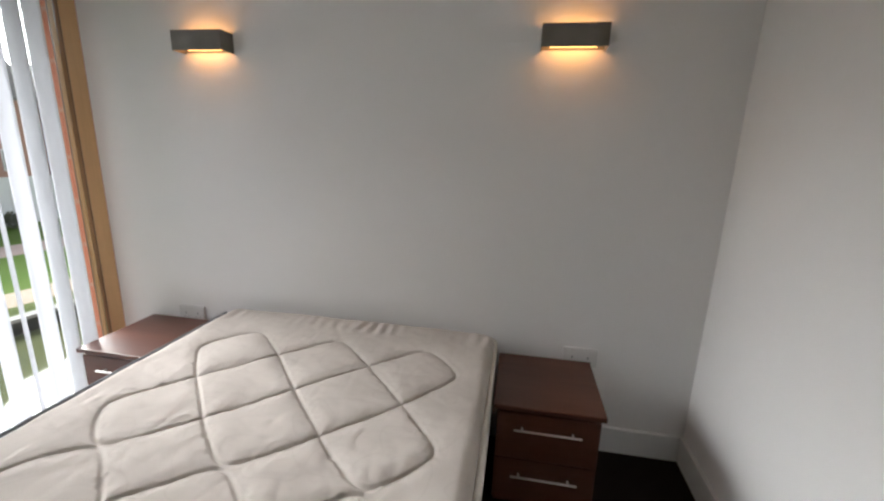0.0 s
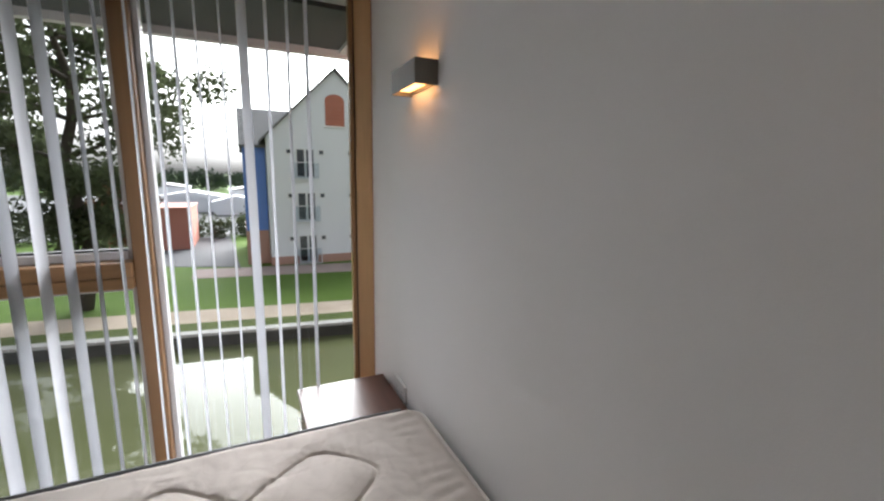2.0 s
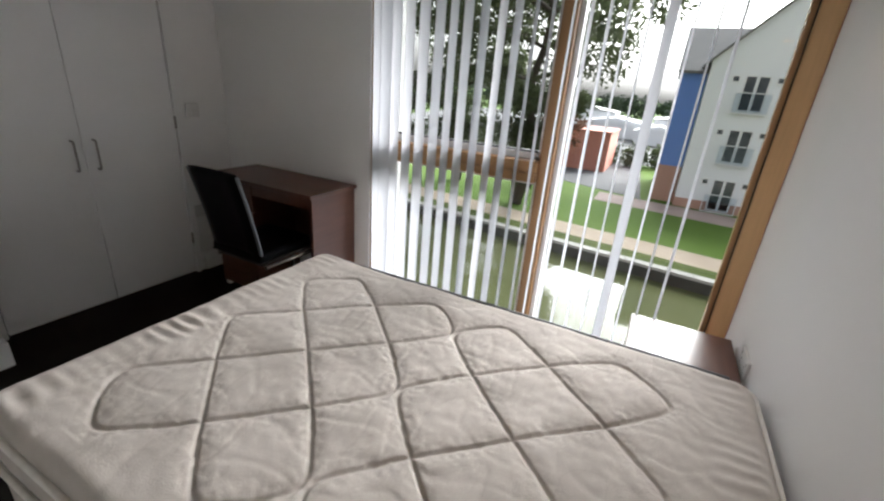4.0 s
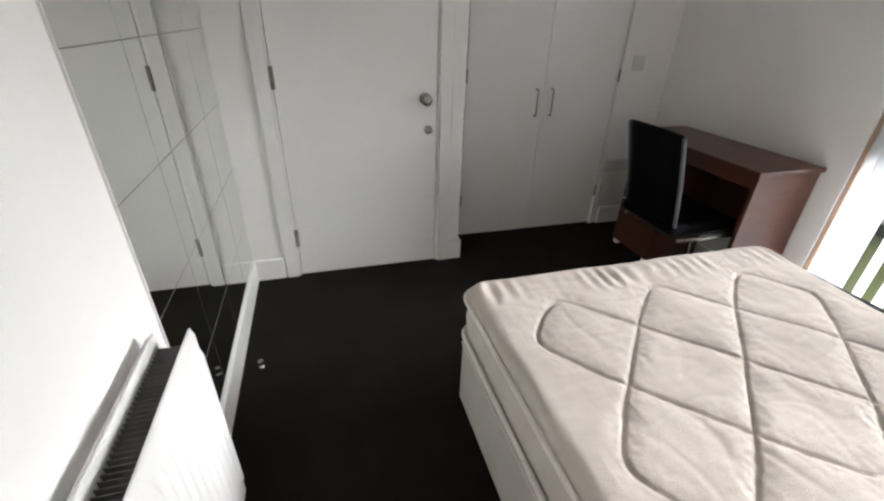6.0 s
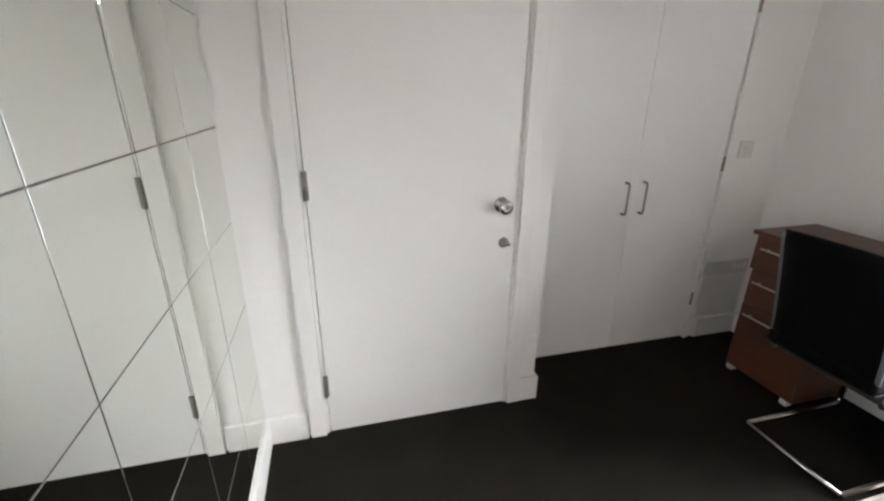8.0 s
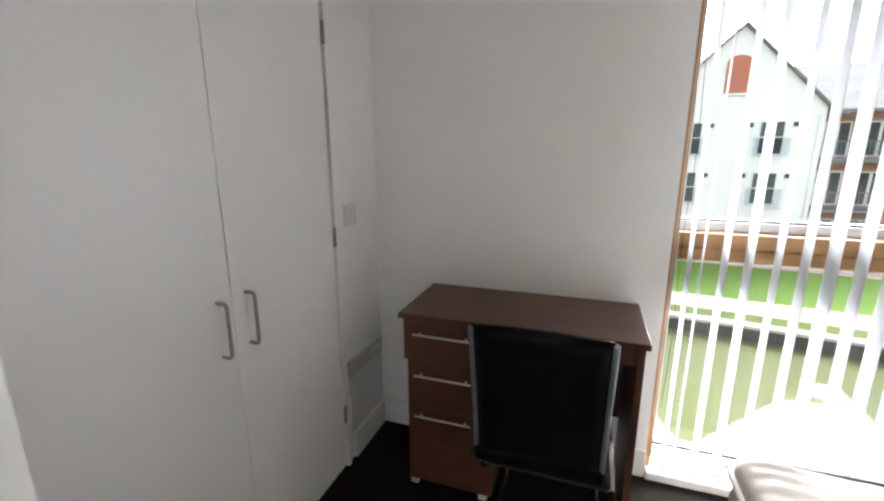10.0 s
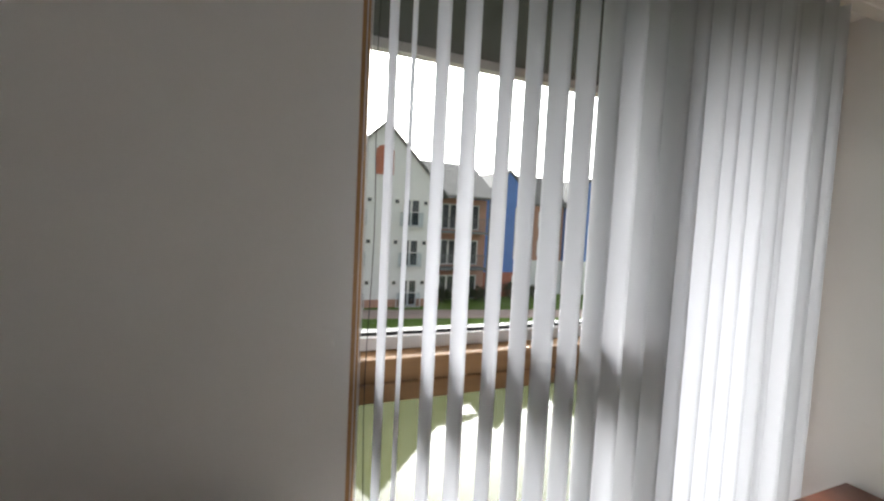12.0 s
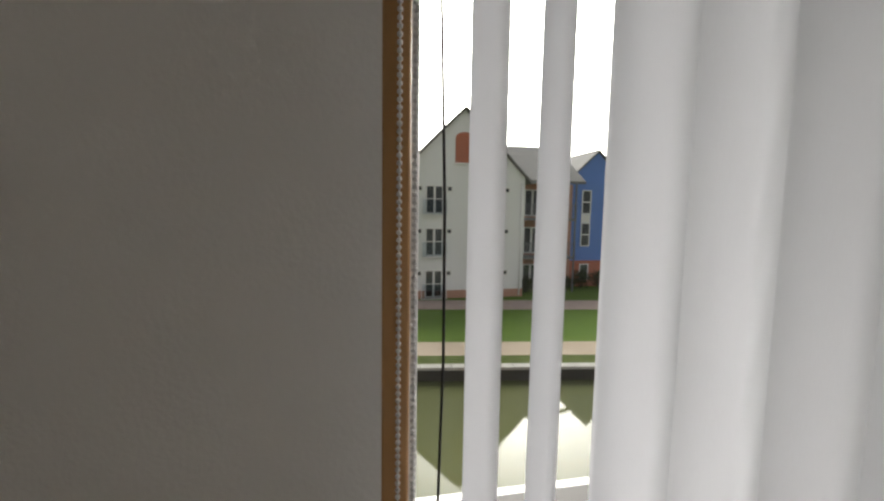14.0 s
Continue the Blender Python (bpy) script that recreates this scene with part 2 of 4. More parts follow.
# ---- mesh helpers ----
def add_box(bm, x0, x1, y0, y1, z0, z1, bevel=0.0, seg=2):
    r = bmesh.ops.create_cube(bm, size=1)
    vs = r["verts"]
    for v in vs:
        v.co = Vector(((x0 + x1) / 2 + v.co.x * (x1 - x0), (y0 + y1) / 2 + v.co.y * (y1 - y0), (z0 + z1) / 2 + v.co.z * (z1 - z0)))
    if bevel:
        es = {e for v in vs for e in v.link_edges}
        bmesh.ops.bevel(bm, geom=list(es), offset=bevel, segments=seg, profile=0.5, affect="EDGES")
    return bm


def box(x0, x1, y0, y1, z0, z1, bevel=0.0, seg=2):
    return add_box(bmesh.new(), x0, x1, y0, y1, z0, z1, bevel, seg)


def add_tube(bm, pts, r, n=10, cap=True):
    """A round tube along a line of points."""
    pts = [Vector(p) for p in pts]
    rings = []
    side = None
    for i, p in enumerate(pts):
        d = (pts[min(i + 1, len(pts) - 1)] - pts[max(i - 1, 0)]).normalized()
        if side is None:
            side = d.orthogonal().normalized()
        side = (side - d * side.dot(d)).normalized()
        up = d.cross(side)
        rad = r[i] if isinstance(r, (list, tuple)) else r
        rings.append([bm.verts.new(p + rad * (math.cos(2 * math.pi * k / n) * side + math.sin(2 * math.pi * k / n) * up)) for k in range(n)])
    for a, b in zip(rings, rings[1:]):
        for k in range(n):
            f = bm.faces.new((a[k], a[(k + 1) % n], b[(k + 1) % n], b[k]))
            f.smooth = True
    if cap:
        bm.faces.new(rings[0][::-1])
        bm.faces.new(rings[-1])
    return bm


def tube(pts, r, n=10):
    return add_tube(bmesh.new(), pts, r, n)


def bend(points, radius, steps=5):
    """A polyline with its corners rounded."""
    pts = [Vector(p) for p in points]
    out = [pts[0]]
    for a, b, c in zip(pts, pts[1:], pts[2:]):
        u, w = (a - b).normalized(), (c - b).normalized()
        p, q = b + u * radius, b + w * radius
        for k in range(steps + 1):
            t = k / steps
            out.append(p * (1 - t) ** 2 + b * 2 * t * (1 - t) + q * t ** 2)
    out.append(pts[-1])
    return out


def lathe(axis_at, direction, profile, n=24):
    """A turned body: profile rows of (distance along, radius)."""
    bm = bmesh.new()
    d = Vector(direction).normalized()
    s = d.orthogonal().normalized()
    u = d.cross(s)
    rings = []
    for a, r in profile:
        c = Vector(axis_at) + d * a
        rings.append([bm.verts.new(c + max(r, 1e-4) * (math.cos(2 * math.pi * k / n) * s + math.sin(2 * math.pi * k / n) * u)) for k in range(n)])
    for p, q in zip(rings, rings[1:]):
        for k in range(n):
            f = bm.faces.new((p[k], p[(k + 1) % n], q[(k + 1) % n], q[k]))
            f.smooth = True
    bm.faces.new(rings[0][::-1])
    bm.faces.new(rings[-1])
    return bm


def poly(points, z0, z1):
    """An upright prism over a plan outline."""
    bm = bmesh.new()
    low = [bm.verts.new((x, y, z0)) for x, y in points]
    top = [bm.verts.new((x, y, z1)) for x, y in points]
    bm.faces.new(top)
    bm.faces.new(low[::-1])
    for i in range(len(points)):
        j = (i + 1) % len(points)
        bm.faces.new((low[i], low[j], top[j], top[i]))
    bmesh.ops.recalc_face_normals(bm, faces=bm.faces[:])
    return bm


def prism_x(yz, x0, x1):
    """A prism along x over an outline in y and z."""
    bm = bmesh.new()
    a = [bm.verts.new((x0, y, z)) for y, z in yz]
    b = [bm.verts.new((x1, y, z)) for y, z in yz]
    bm.faces.new(a)
    bm.faces.new(b[::-1])
    for i in range(len(yz)):
        j = (i + 1) % len(yz)
        bm.faces.new((a[i], a[j], b[j], b[i]))
    bmesh.ops.recalc_face_normals(bm, faces=bm.faces[:])
    return bm


def prism_y(xz, y0, y1):
    bm = prism_x(xz, y0, y1)
    for v in bm.verts:
        v.co = Vector((v.co.y, v.co.x, v.co.z))
    bmesh.ops.recalc_face_normals(bm, faces=bm.faces[:])
    return bm


def mesh_of(name, bm, material):
    me = bpy.data.meshes.new(name)
    bm.normal_update()
    bm.to_mesh(me)
    bm.free()
    me.materials.append(material)
    return me


BASE = {}


def part(name, bm, material, parent=None, label=""):
    """One mesh object, in world coordinates, under a thing or a part."""
    ob = new(name, mesh_of(name, bm, material))
    if parent is not None:
        ob.parent = parent
        ob.matrix_parent_inverse = Matrix.Translation(-BASE.get(parent.name, Vector((0, 0, 0))))
    if label:
        ob["label"] = label
    return ob


def thing(name, at, label, category, group=""):
    ob = new(name)
    ob.empty_display_size = 0.1
    ob.location = at
    BASE[ob.name] = Vector(at)
    return tagged(ob, label, category, group)


def structure(name, bm, material, label="", category=""):
    return tagged(part(name, bm, material), label, category, "", "structure")


# ---- the room ----
W, YD, YC, XW = 2.757, -2.971, -3.243, 0.078      # east wall, door wall, cupboard wall, desk wall
H = 2.29                                          # ceiling
YL = -2.003                                       # end of the desk wall, where the window begins
XS = 1.565                                        # corner of the door wall
DL, DR, DH = 2.509, 1.715, 2.03                   # the door's edges and height
CR, CM, CL, CH = 0.451, 0.962, 1.468, 2.05        # the cupboard doors

structure("floor", box(-0.14, W + 0.12, YC - 0.7, 0.12, -0.12, 0), M["carpet"], "dark brown short-pile carpet over the whole room", "floor")
structure("ceiling", box(-0.16, W + 0.12, YC - 0.7, 0.12, H, H + 0.12), M["ceiling"], "plain white painted ceiling", "ceiling")
structure("wall_north", box(-0.10, W + 0.1, 0, 0.12, 0, H), M["wall"], "off-white painted wall behind the bed head", "wall")
structure("wall_east", box(W, W + 0.12, YD - 0.12, 0, 0, H), M["wall"], "off-white painted wall with radiator and mirror tiles", "wall")
bm = box(XS, DR - 0.03, YD - 0.12, YD, 0, H)
add_box(bm, DL + 0.03, W, YD - 0.12, YD, 0, H)
add_box(bm, DR - 0.03, DL + 0.03, YD - 0.12, YD, DH + 0.03, H)
structure("wall_south", bm, M["wall"], "off-white painted wall round the entrance door", "wall")
structure("wall_return", box(XS, XS + 0.10, YC - 0.1, YD - 0.12, 0, H), M["wall"], "short off-white return beside the cupboard", "wall")
bm = box(-0.1, CR - 0.03, YC - 0.1, YC, 0, H)
add_box(bm, CL + 0.03, XS, YC - 0.1, YC, 0, H)
add_box(bm, CR - 0.03, CL + 0.03, YC - 0.1, YC, CH + 0.02, H)
structure("wall_cupboard", bm, M["wall"], "off-white painted wall round the built-in cupboard", "wall")
structure("wall_west", box(-0.10, XW, YC, YL, 0, H), M["wall"], "off-white painted wall above the desk", "wall")
structure("cupboard_back", box(-0.1, XS, YC - 0.7, YC - 0.6, 0, H), M["wall"], "inner back of the cupboard", "wall")


def skirting(name, x0, x1, y0, y1):
    """Skirting board: a flat board with a small rounded lip."""
    bm = box(x0, x1, y0, y1, 0, 0.126, 0.004)
    structure(name, bm, M["gloss"], "white gloss-painted skirting board", "skirting")


skirting("baseboard_north", 0.0, W - 0.016, -0.016, 0)
skirting("baseboard_east", W - 0.016, W, YD + 0.016, 0.0)
skirting("baseboard_south", DL + 0.085, W, YD, YD + 0.016)
skirting("baseboard_corner", XS - 0.016, DR - 0.075, YD, YD + 0.016)
skirting("baseboard_return", XS - 0.016, XS, YC + 0.016, YD + 0.014)
skirting("baseboard_cupboard", XW, CR - 0.07, YC, YC + 0.016)
skirting("baseboard_west", XW, XW + 0.016, YC + 0.016, YL - 0.002)


# ---- entrance door ----
def architrave(x0, x1, y, top, w, parent):
    bm = box(x0 - w, x0, y, y + 0.018, 0, top + w, 0.004)
    part("side_trim", bm, M["gloss"], parent)
    part("side_trim", box(x1, x1 + w, y, y + 0.018, 0, top + w, 0.004), M["gloss"], parent)
    part("head_trim", box(x0, x1, y, y + 0.017, top, top + w, 0.004), M["gloss"], parent)


door = tagged(thing("door_1", (2.11, YD, 0), "flat white painted door, closed, with a steel knob and thumb turn", "door"), kind="structure")
part("leaf", box(DR + 0.003, DL - 0.003, YD - 0.042, YD + 0.002, 0.006, DH - 0.003, 0.002), M["door"], door)
part("frame_side", box(DR - 0.03, DR, YD - 0.11, YD + 0.001, 0, DH + 0.03), M["gloss"], door)
part("frame_side", box(DL, DL + 0.03, YD - 0.11, YD + 0.001, 0, DH + 0.03), M["gloss"], door)
part("frame_head", box(DR, DL, YD - 0.11, YD + 0.001, DH, DH + 0.03), M["gloss"], door)
# added dark sheet behind the leaf, for the shade in its gaps
part("gap_shade", box(DR, DL, YD - 0.09, YD - 0.05, 0, DH), M["dark"], door)
architrave(DR - 0.012, DL + 0.012, YD, DH + 0.012, 0.065, door)
for z in (0.24, 1.07, 1.80):
    hg = part("hinge", tube([(DL, YD + 0.008, z - 0.05), (DL, YD + 0.008, z + 0.05)], 0.007), M["hinge"], door, "dull steel butt hinge")
    part("hinge_leaf", box(DL - 0.012, DL - 0.002, YD + 0.002, YD + 0.005, z - 0.05, z + 0.05), M["hinge"], hg)
kx, kz = 1.782, 0.965
knob = part("knob", lathe((kx, YD + 0.002, kz), (0, 1, 0), [(0, 0.030), (0.004, 0.031), (0.008, 0.026), (0.012, 0.014), (0.026, 0.013), (0.032, 0.020), (0.040, 0.027), (0.050, 0.029), (0.058, 0.026), (0.063, 0.018), (0.064, 0.010), (0.062, 0.006)]), M["chrome"], door, "round brushed steel door knob")
part("keyhole", lathe((kx, YD + 0.064, kz), (0, 1, 0), [(0, 0.006), (0.002, 0.006)], 12), M["hinge"], knob)
tz = 0.807
turn = part("thumb_turn", lathe((kx - 0.018, YD + 0.002, tz), (0, 1, 0), [(0, 0.022), (0.004, 0.022), (0.008, 0.017), (0.014, 0.010), (0.018, 0.009)]), M["chrome"], door, "small steel thumb turn")
part("turn_wing", box(kx - 0.038, kx + 0.002, YD + 0.018, YD + 0.032, tz - 0.007, tz + 0.007, 0.005), M["chrome"], turn)

# ---- built-in cupboard ----
cup = thing("cupboard", (0.96, YC, 0), "built-in cupboard with two flat white doors and steel handles", "cupboard")
for x0, x1, hx in ((CM + 0.0015, CL, CM + 0.052), (CR, CM - 0.0015, CM - 0.050)):
    d = part("cupboard_door", box(x0, x1, YC - 0.02, YC + 0.002, 0.012, CH - 0.003, 0.0025), M["door"], cup)
    hb = tube(bend([(hx, YC + 0.002, 0.807), (hx, YC + 0.034, 0.807), (hx, YC + 0.034, 0.965), (hx, YC + 0.002, 0.965)], 0.014), 0.0055, 10)
    part("handle", hb, M["hinge"], d, "steel D handle")
    ex = x1 + 0.004 if hx > CM else x0 - 0.004
    for z in (0.264, 1.04, 1.77):
        part("hinge", tube([(ex, YC + 0.008, z - 0.038), (ex, YC + 0.008, z + 0.038)], 0.0065), M["hinge"], d, "dark steel hinge")
bm = box(CR - 0.03, CR - 0.008, YC - 0.04, YC + 0.012, 0, CH + 0.02, 0.002)
part("frame_side", bm, M["gloss"], cup)
part("frame_side", box(CL + 0.008, CL + 0.03, YC - 0.04, YC + 0.012, 0, CH + 0.02, 0.002), M["gloss"], cup)
part("frame_head", box(CR - 0.008, CL + 0.008, YC - 0.04, YC + 0.010, CH + 0.003, CH + 0.02, 0.002), M["gloss"], cup)
# added dark sheet that gives the door gaps the cupboard's inner shade
part("inside_shade", box(CR, CL, YC - 0.05, YC - 0.03, 0.0, CH), M["dark"], cup)

# ---- switch, low panel, sockets, door stop ----
sw = thing("fused_switch", (0.32, YC, 1.11), "white plastic wall switch beside the cupboard", "switch")
part("plate", box(0.278, 0.366, YC, YC + 0.010, 1.066, 1.154, 0.003), M["plastic"], sw)
part("rocker", box(0.306, 0.338, YC + 0.010, YC + 0.015, 1.088, 1.132, 0.002), M["plastic"], sw)

ap = thing("access_panel", (0.22, YC, 0.31), "flush grey-white access panel low on the wall", "panel")
part("panel_face", box(0.10, 0.40, YC, YC + 0.007, 0.135, 0.480, 0.002), M["panel_grey"], ap)
part("vent_strip", box(0.098, 0.402, YC + 0.001, YC + 0.012, 0.402, 0.484, 0.002), M["vent"], ap, "darker grey strip along the panel's top")
for vx in (0.115, 0.150, 0.185):
    part("vent_slot", box(vx, vx + 0.022, YC + 0.012, YC + 0.0135, 0.425, 0.462), M["panel_grey"], ap)


def socket(x0, x1, z0, z1, label):
    s = thing("double_socket", ((x0 + x1) / 2, 0, (z0 + z1) / 2), label, "socket", "sockets on the bed-head wall")
    part("plate", box(x0, x1, -0.011, 0, z0, z1, 0.003), M["plastic"], s)
    w = x1 - x0
    for k in (0.27, 0.73):
        cx = x0 + w * k
        part("switch_rocker", box(cx - 0.008 + (0.018 if k > 0.5 else -0.018), cx + 0.008 + (0.018 if k > 0.5 else -0.018), -0.015, -0.011, z1 - 0.026, z1 - 0.010, 0.0015), M["plastic"], s)
        bm = bmesh.new()
        for dx, dz, ww, hh in ((0, 0.012, 0.004, 0.009), (-0.011, -0.008, 0.007, 0.004), (0.011, -0.008, 0.007, 0.004)):
            zc = (z0 + z1) / 2 - 0.012
            add_box(bm, cx + dx - ww / 2, cx + dx + ww / 2, -0.0116, -0.0112, zc + dz - hh / 2, zc + dz + hh / 2)
        part("pin_holes", bm, M["dark"], s)
    return s


socket(2.205, 2.352, 0.412, 0.498, "white double wall socket above the bedside cabinet")
socket(0.262, 0.409, 0.425, 0.505, "white double wall socket near the window")

st = thing("door_stop", (2.668, -2.25, 0), "small steel door stop on the carpet", "door stop")
part("post", lathe((2.668, -2.25, 0), (0, 0, 1), [(0, 0.014), (0.004, 0.014), (0.006, 0.008), (0.022, 0.008), (0.024, 0.011), (0.034, 0.011), (0.036, 0.008)], 14), M["chrome"], st)

# ---- mirror tiles on the east wall ----
mt = thing("mirror_tiles", (W, -2.35, 0.12), "square frameless mirror tiles stuck to the wall", "mirror")
part("backing", box(W - 0.0022, W, -1.746 - 4 * 0.305, -1.74, 0.117, 1.874), M["hinge"], mt, "dark adhesive backing")
part("edge_strip", box(W - 0.006, W, -1.742, -1.738, 0.12, 1.875), M["bead"], mt, "thin pale edge strip")
for c in range(4):
    for r in range(6):
        y1, z1 = -1.744 - c * 0.305, 1.876 - r * 0.305
        z0 = max(z1 - 0.3035, 0.115)
        bm = box(W - 0.0052, W - 0.0024, y1 - 0.3020, y1, z0 + 0.0015, z1, 0.0004, 1)
        t = part("mirror_tile", bm, M["mirror"], mt)

# ---- radiator ----
rad = thing("radiator", (2.70, -1.33, 0.11), "white double-panel convector radiator under the wall", "radiator")
RY0, RY1, RZ0, RZ1 = -1.618, -1.028, 0.115, 0.713


def ribbed(x, out, name):
    """A pressed panel with upright ribs and a rounded top edge."""
    bm = bmesh.new()
    n = 96
    rows = [(RZ0, 0.0), (RZ0 + 0.012, 1.0), (RZ0 + 0.05, 1.0), (RZ0 + 0.07, 2.0), (RZ1 - 0.07, 2.0), (RZ1 - 0.05, 1.0), (RZ1 - 0.008, 1.0), (RZ1, 0.0)]
    grid = []
    for i in range(n + 1):
        y = RY0 + (RY1 - RY0) * i / n
        rib = 0.5 - 0.5 * math.cos(2 * math.pi * (y - RY0) / 0.0335)
        edge = min(1.0, min(y - RY0, RY1 - y) / 0.012)
        grid.append([bm.verts.new((x + out * (0.009 * (1 if k else 0) * edge + 0.006 * (rib if k > 1 else 0) * edge), y, z)) for z, k in rows])
    for a, b in zip(grid, grid[1:]):
        for k in range(len(rows) - 1):
            f = bm.faces.new((a[k], b[k], b[k + 1], a[k + 1]))
            f.smooth = True
    add_box(bm, min(x, x - out * 0.006), max(x, x - out * 0.006), RY0, RY1, RZ0, RZ1, 0.002)
    bmesh.ops.recalc_face_normals(bm, faces=bm.faces[:])
    part(name, bm, M["radiator"], rad)


ribbed(2.644, -1, "front_panel")
ribbed(2.722, 1, "rear_panel")
k = RY0 + 0.02
while k < RY1 - 0.02:
    part("convector_fin", box(2.652, 2.714, k, k + 0.0015, RZ0 + 0.03, RZ1 - 0.03), M["fin"], rad)
    k += 0.0125
part("valve", lathe((2.683, RY0 - 0.01, RZ0 + 0.03), (0, -1, 0), [(0, 0.008), (0.02, 0.008), (0.022, 0.014), (0.045, 0.014), (0.05, 0.006)], 14), M["chrome"], rad)
part("pipe", tube([(2.683, RY0 - 0.04, 0), (2.683, RY0 - 0.04, RZ0 + 0.03)], 0.0075), M["chrome"], rad)
for y in (RY0 + 0.12, RY1 - 0.12):
    part("bracket", box(2.728, W, y - 0.015, y + 0.015, RZ0 + 0.05, RZ1 - 0.05), M["radiator"], rad)

# ---- window ----
win = tagged(thing("window_1", (-0.05, -0.95, 0), "floor-to-ceiling timber-framed window with a low transom", "window"), kind="structure")
XF, XG = 0.0, -0.085
ZT0, ZT1, YM = 0.955, 1.062, -1.0
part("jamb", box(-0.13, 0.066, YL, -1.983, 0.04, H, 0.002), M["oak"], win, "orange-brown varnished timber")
# north jamb: its brightly lit face is put in as lighter timber
part("jamb", box(-0.16, -0.098, -0.086, -0.002, 0.04, H, 0.004), M["oak_lit"], win, "orange varnished timber, lightened in colour as its lit face")
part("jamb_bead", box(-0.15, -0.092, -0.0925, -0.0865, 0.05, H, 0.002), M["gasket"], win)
part("mullion", box(-0.14, XF, YM - 0.016, YM + 0.052, 0.04, H, 0.005), M["oak_dark_shaded"], win, "dark varnished timber mullion")
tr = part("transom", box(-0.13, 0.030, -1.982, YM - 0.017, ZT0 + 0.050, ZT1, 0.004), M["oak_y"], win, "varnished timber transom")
part("lower_rail", box(-0.13, 0.028, -1.982, YM - 0.017, ZT0, ZT0 + 0.046, 0.004), M["oak_y"], tr)
part("groove", box(-0.13, 0.020, -1.982, YM - 0.017, ZT0 + 0.045, ZT0 + 0.051), M["oak_dark_shaded"], tr)
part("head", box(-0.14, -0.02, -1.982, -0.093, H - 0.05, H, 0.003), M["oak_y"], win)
part("sill_board", box(-0.16, 0.105, YL + 0.002, -0.018, 0.0, 0.04, 0.006), M["gloss"], win, "white painted window board at floor level")


def glazing(y0, y1, z0, z1, side="bead"):
    """One pane with pale beads and a black gasket round it."""
    b = 0.022
    f = part("sash", box(-0.115, -0.05, y0, y0 + b, z0, z1, 0.003), M["bead"], win, "pale glazing frame")
    part("sash_side", box(-0.115, -0.05 if side == "bead" else -0.088, y1 - b, y1, z0, z1, 0.003), M[side], f)
    part("sash_foot", box(-0.115, -0.035, y0 + b, y1 - b, z0, z0 + b + 0.012, 0.003), M["bead"], f)
    part("sash_top", box(-0.115, -0.05, y0 + b, y1 - b, z1 - b, z1, 0.003), M["bead"], f)
    part("gasket", box(-0.09, -0.052, y0 + b, y1 - b, z0 + b + 0.012, z0 + b + 0.020, 0.001), M["gasket"], f)
    g = part("pane", box(XG - 0.003, XG + 0.003, y0 + b, y1 - b, z0 + b + 0.012, z1 - b), M["glass"], win, "clear window glass")
    g.visible_shadow = False


glazing(-1.982, YM - 0.017, ZT1 + 0.001, H - 0.051)
glazing(-1.982, YM - 0.017, 0.041, ZT0 - 0.001)
# the north side is coloured dark for a timber face in shade
glazing(YM + 0.053, -0.093, 0.041, H - 0.051, "oak_dark_shaded")
part("reveal_bead", box(-0.048, 0.058, -1.9828, -1.9802, 0.041, H - 0.051), M["bead"], win, "white reveal strip")
structure("window_lintel_west", box(-0.3, -0.16, YL, 0.0, H - 0.03, H + 0.2), M["fascia"], "grey outer window head", "trim")

# ---- vertical blind ----
vb = thing("vertical_blind", (0.05, -0.95, 2.25), "white vertical blind with its fabric slats turned open", "blind")
part("headrail", box(0.055, 0.105, YL + 0.012, -0.012, H - 0.046, H - 0.002, 0.004), M["plastic"], vb)
SLW, SLT, SLB = 0.089, H - 0.07, 0.075


def slat_mesh():
    """A hanging slat: gently bowed, with a pocket for the weight at the foot."""
    bm = bmesh.new()
    cols, rows = 6, 14
    g = []
    for j in range(rows + 1):
        z = SLB + (SLT - SLB) * j / rows
        g.append([bm.verts.new((SLW * (i / cols - 0.5), 0.007 * (1 - (2 * i / cols - 1) ** 2), z)) for i in range(cols + 1)])
    for a, b in zip(g, g[1:]):
        for i in range(cols):
            f = bm.faces.new((a[i], a[i + 1], b[i + 1], b[i]))
            f.smooth = True
    ex = bmesh.ops.solidify(bm, geom=bm.faces[:], thickness=0.0007)
    return bm


slat_me = mesh_of("slat", slat_mesh(), M["slat"])
rng = random.Random(4)
weights = mesh_of("slat_weight", box(-0.040, 0.040, -0.001, 0.005, SLB + 0.004, SLB + 0.032, 0.001), M["slat"])
carriers = mesh_of("slat_hanger", box(-0.006, 0.006, 0.0, 0.008, SLT - 0.006, H - 0.046, 0.001), M["plastic"])
places = [(-1.938, 2), (-1.898, 12), (-1.828, 2), (-1.748, -1), (-1.670, 7), (-1.588, 4), (-1.510, 1)]
y = -1.43
while y < -0.27:
    places.append((y, 5 if y < -1.15 else -8 if y < -0.9 else -1.5))
    y += 0.080 if y < -1.1 else 0.078
for y, angle in places:
    s = new("slat", slat_me)
    s.parent, s.matrix_parent_inverse = vb, Matrix.Translation(-BASE[vb.name])
    if -0.57 < y < -0.49:
        angle = 24
    turned = 180 - angle + rng.uniform(-1.5, 1.5)
    s.matrix_basis = pose(0.090 - 0.013 * (y + 1.94), y + rng.uniform(-0.001, 0.001), 0, rng.uniform(-0.25, 0.25), rng.uniform(-0.2, 0.2), turned)
    for me, nm in ((weights, "slat_weight"), (carriers, "slat_hanger")):
        w = new(nm, me)
        w.parent = s
cord = bmesh.new()
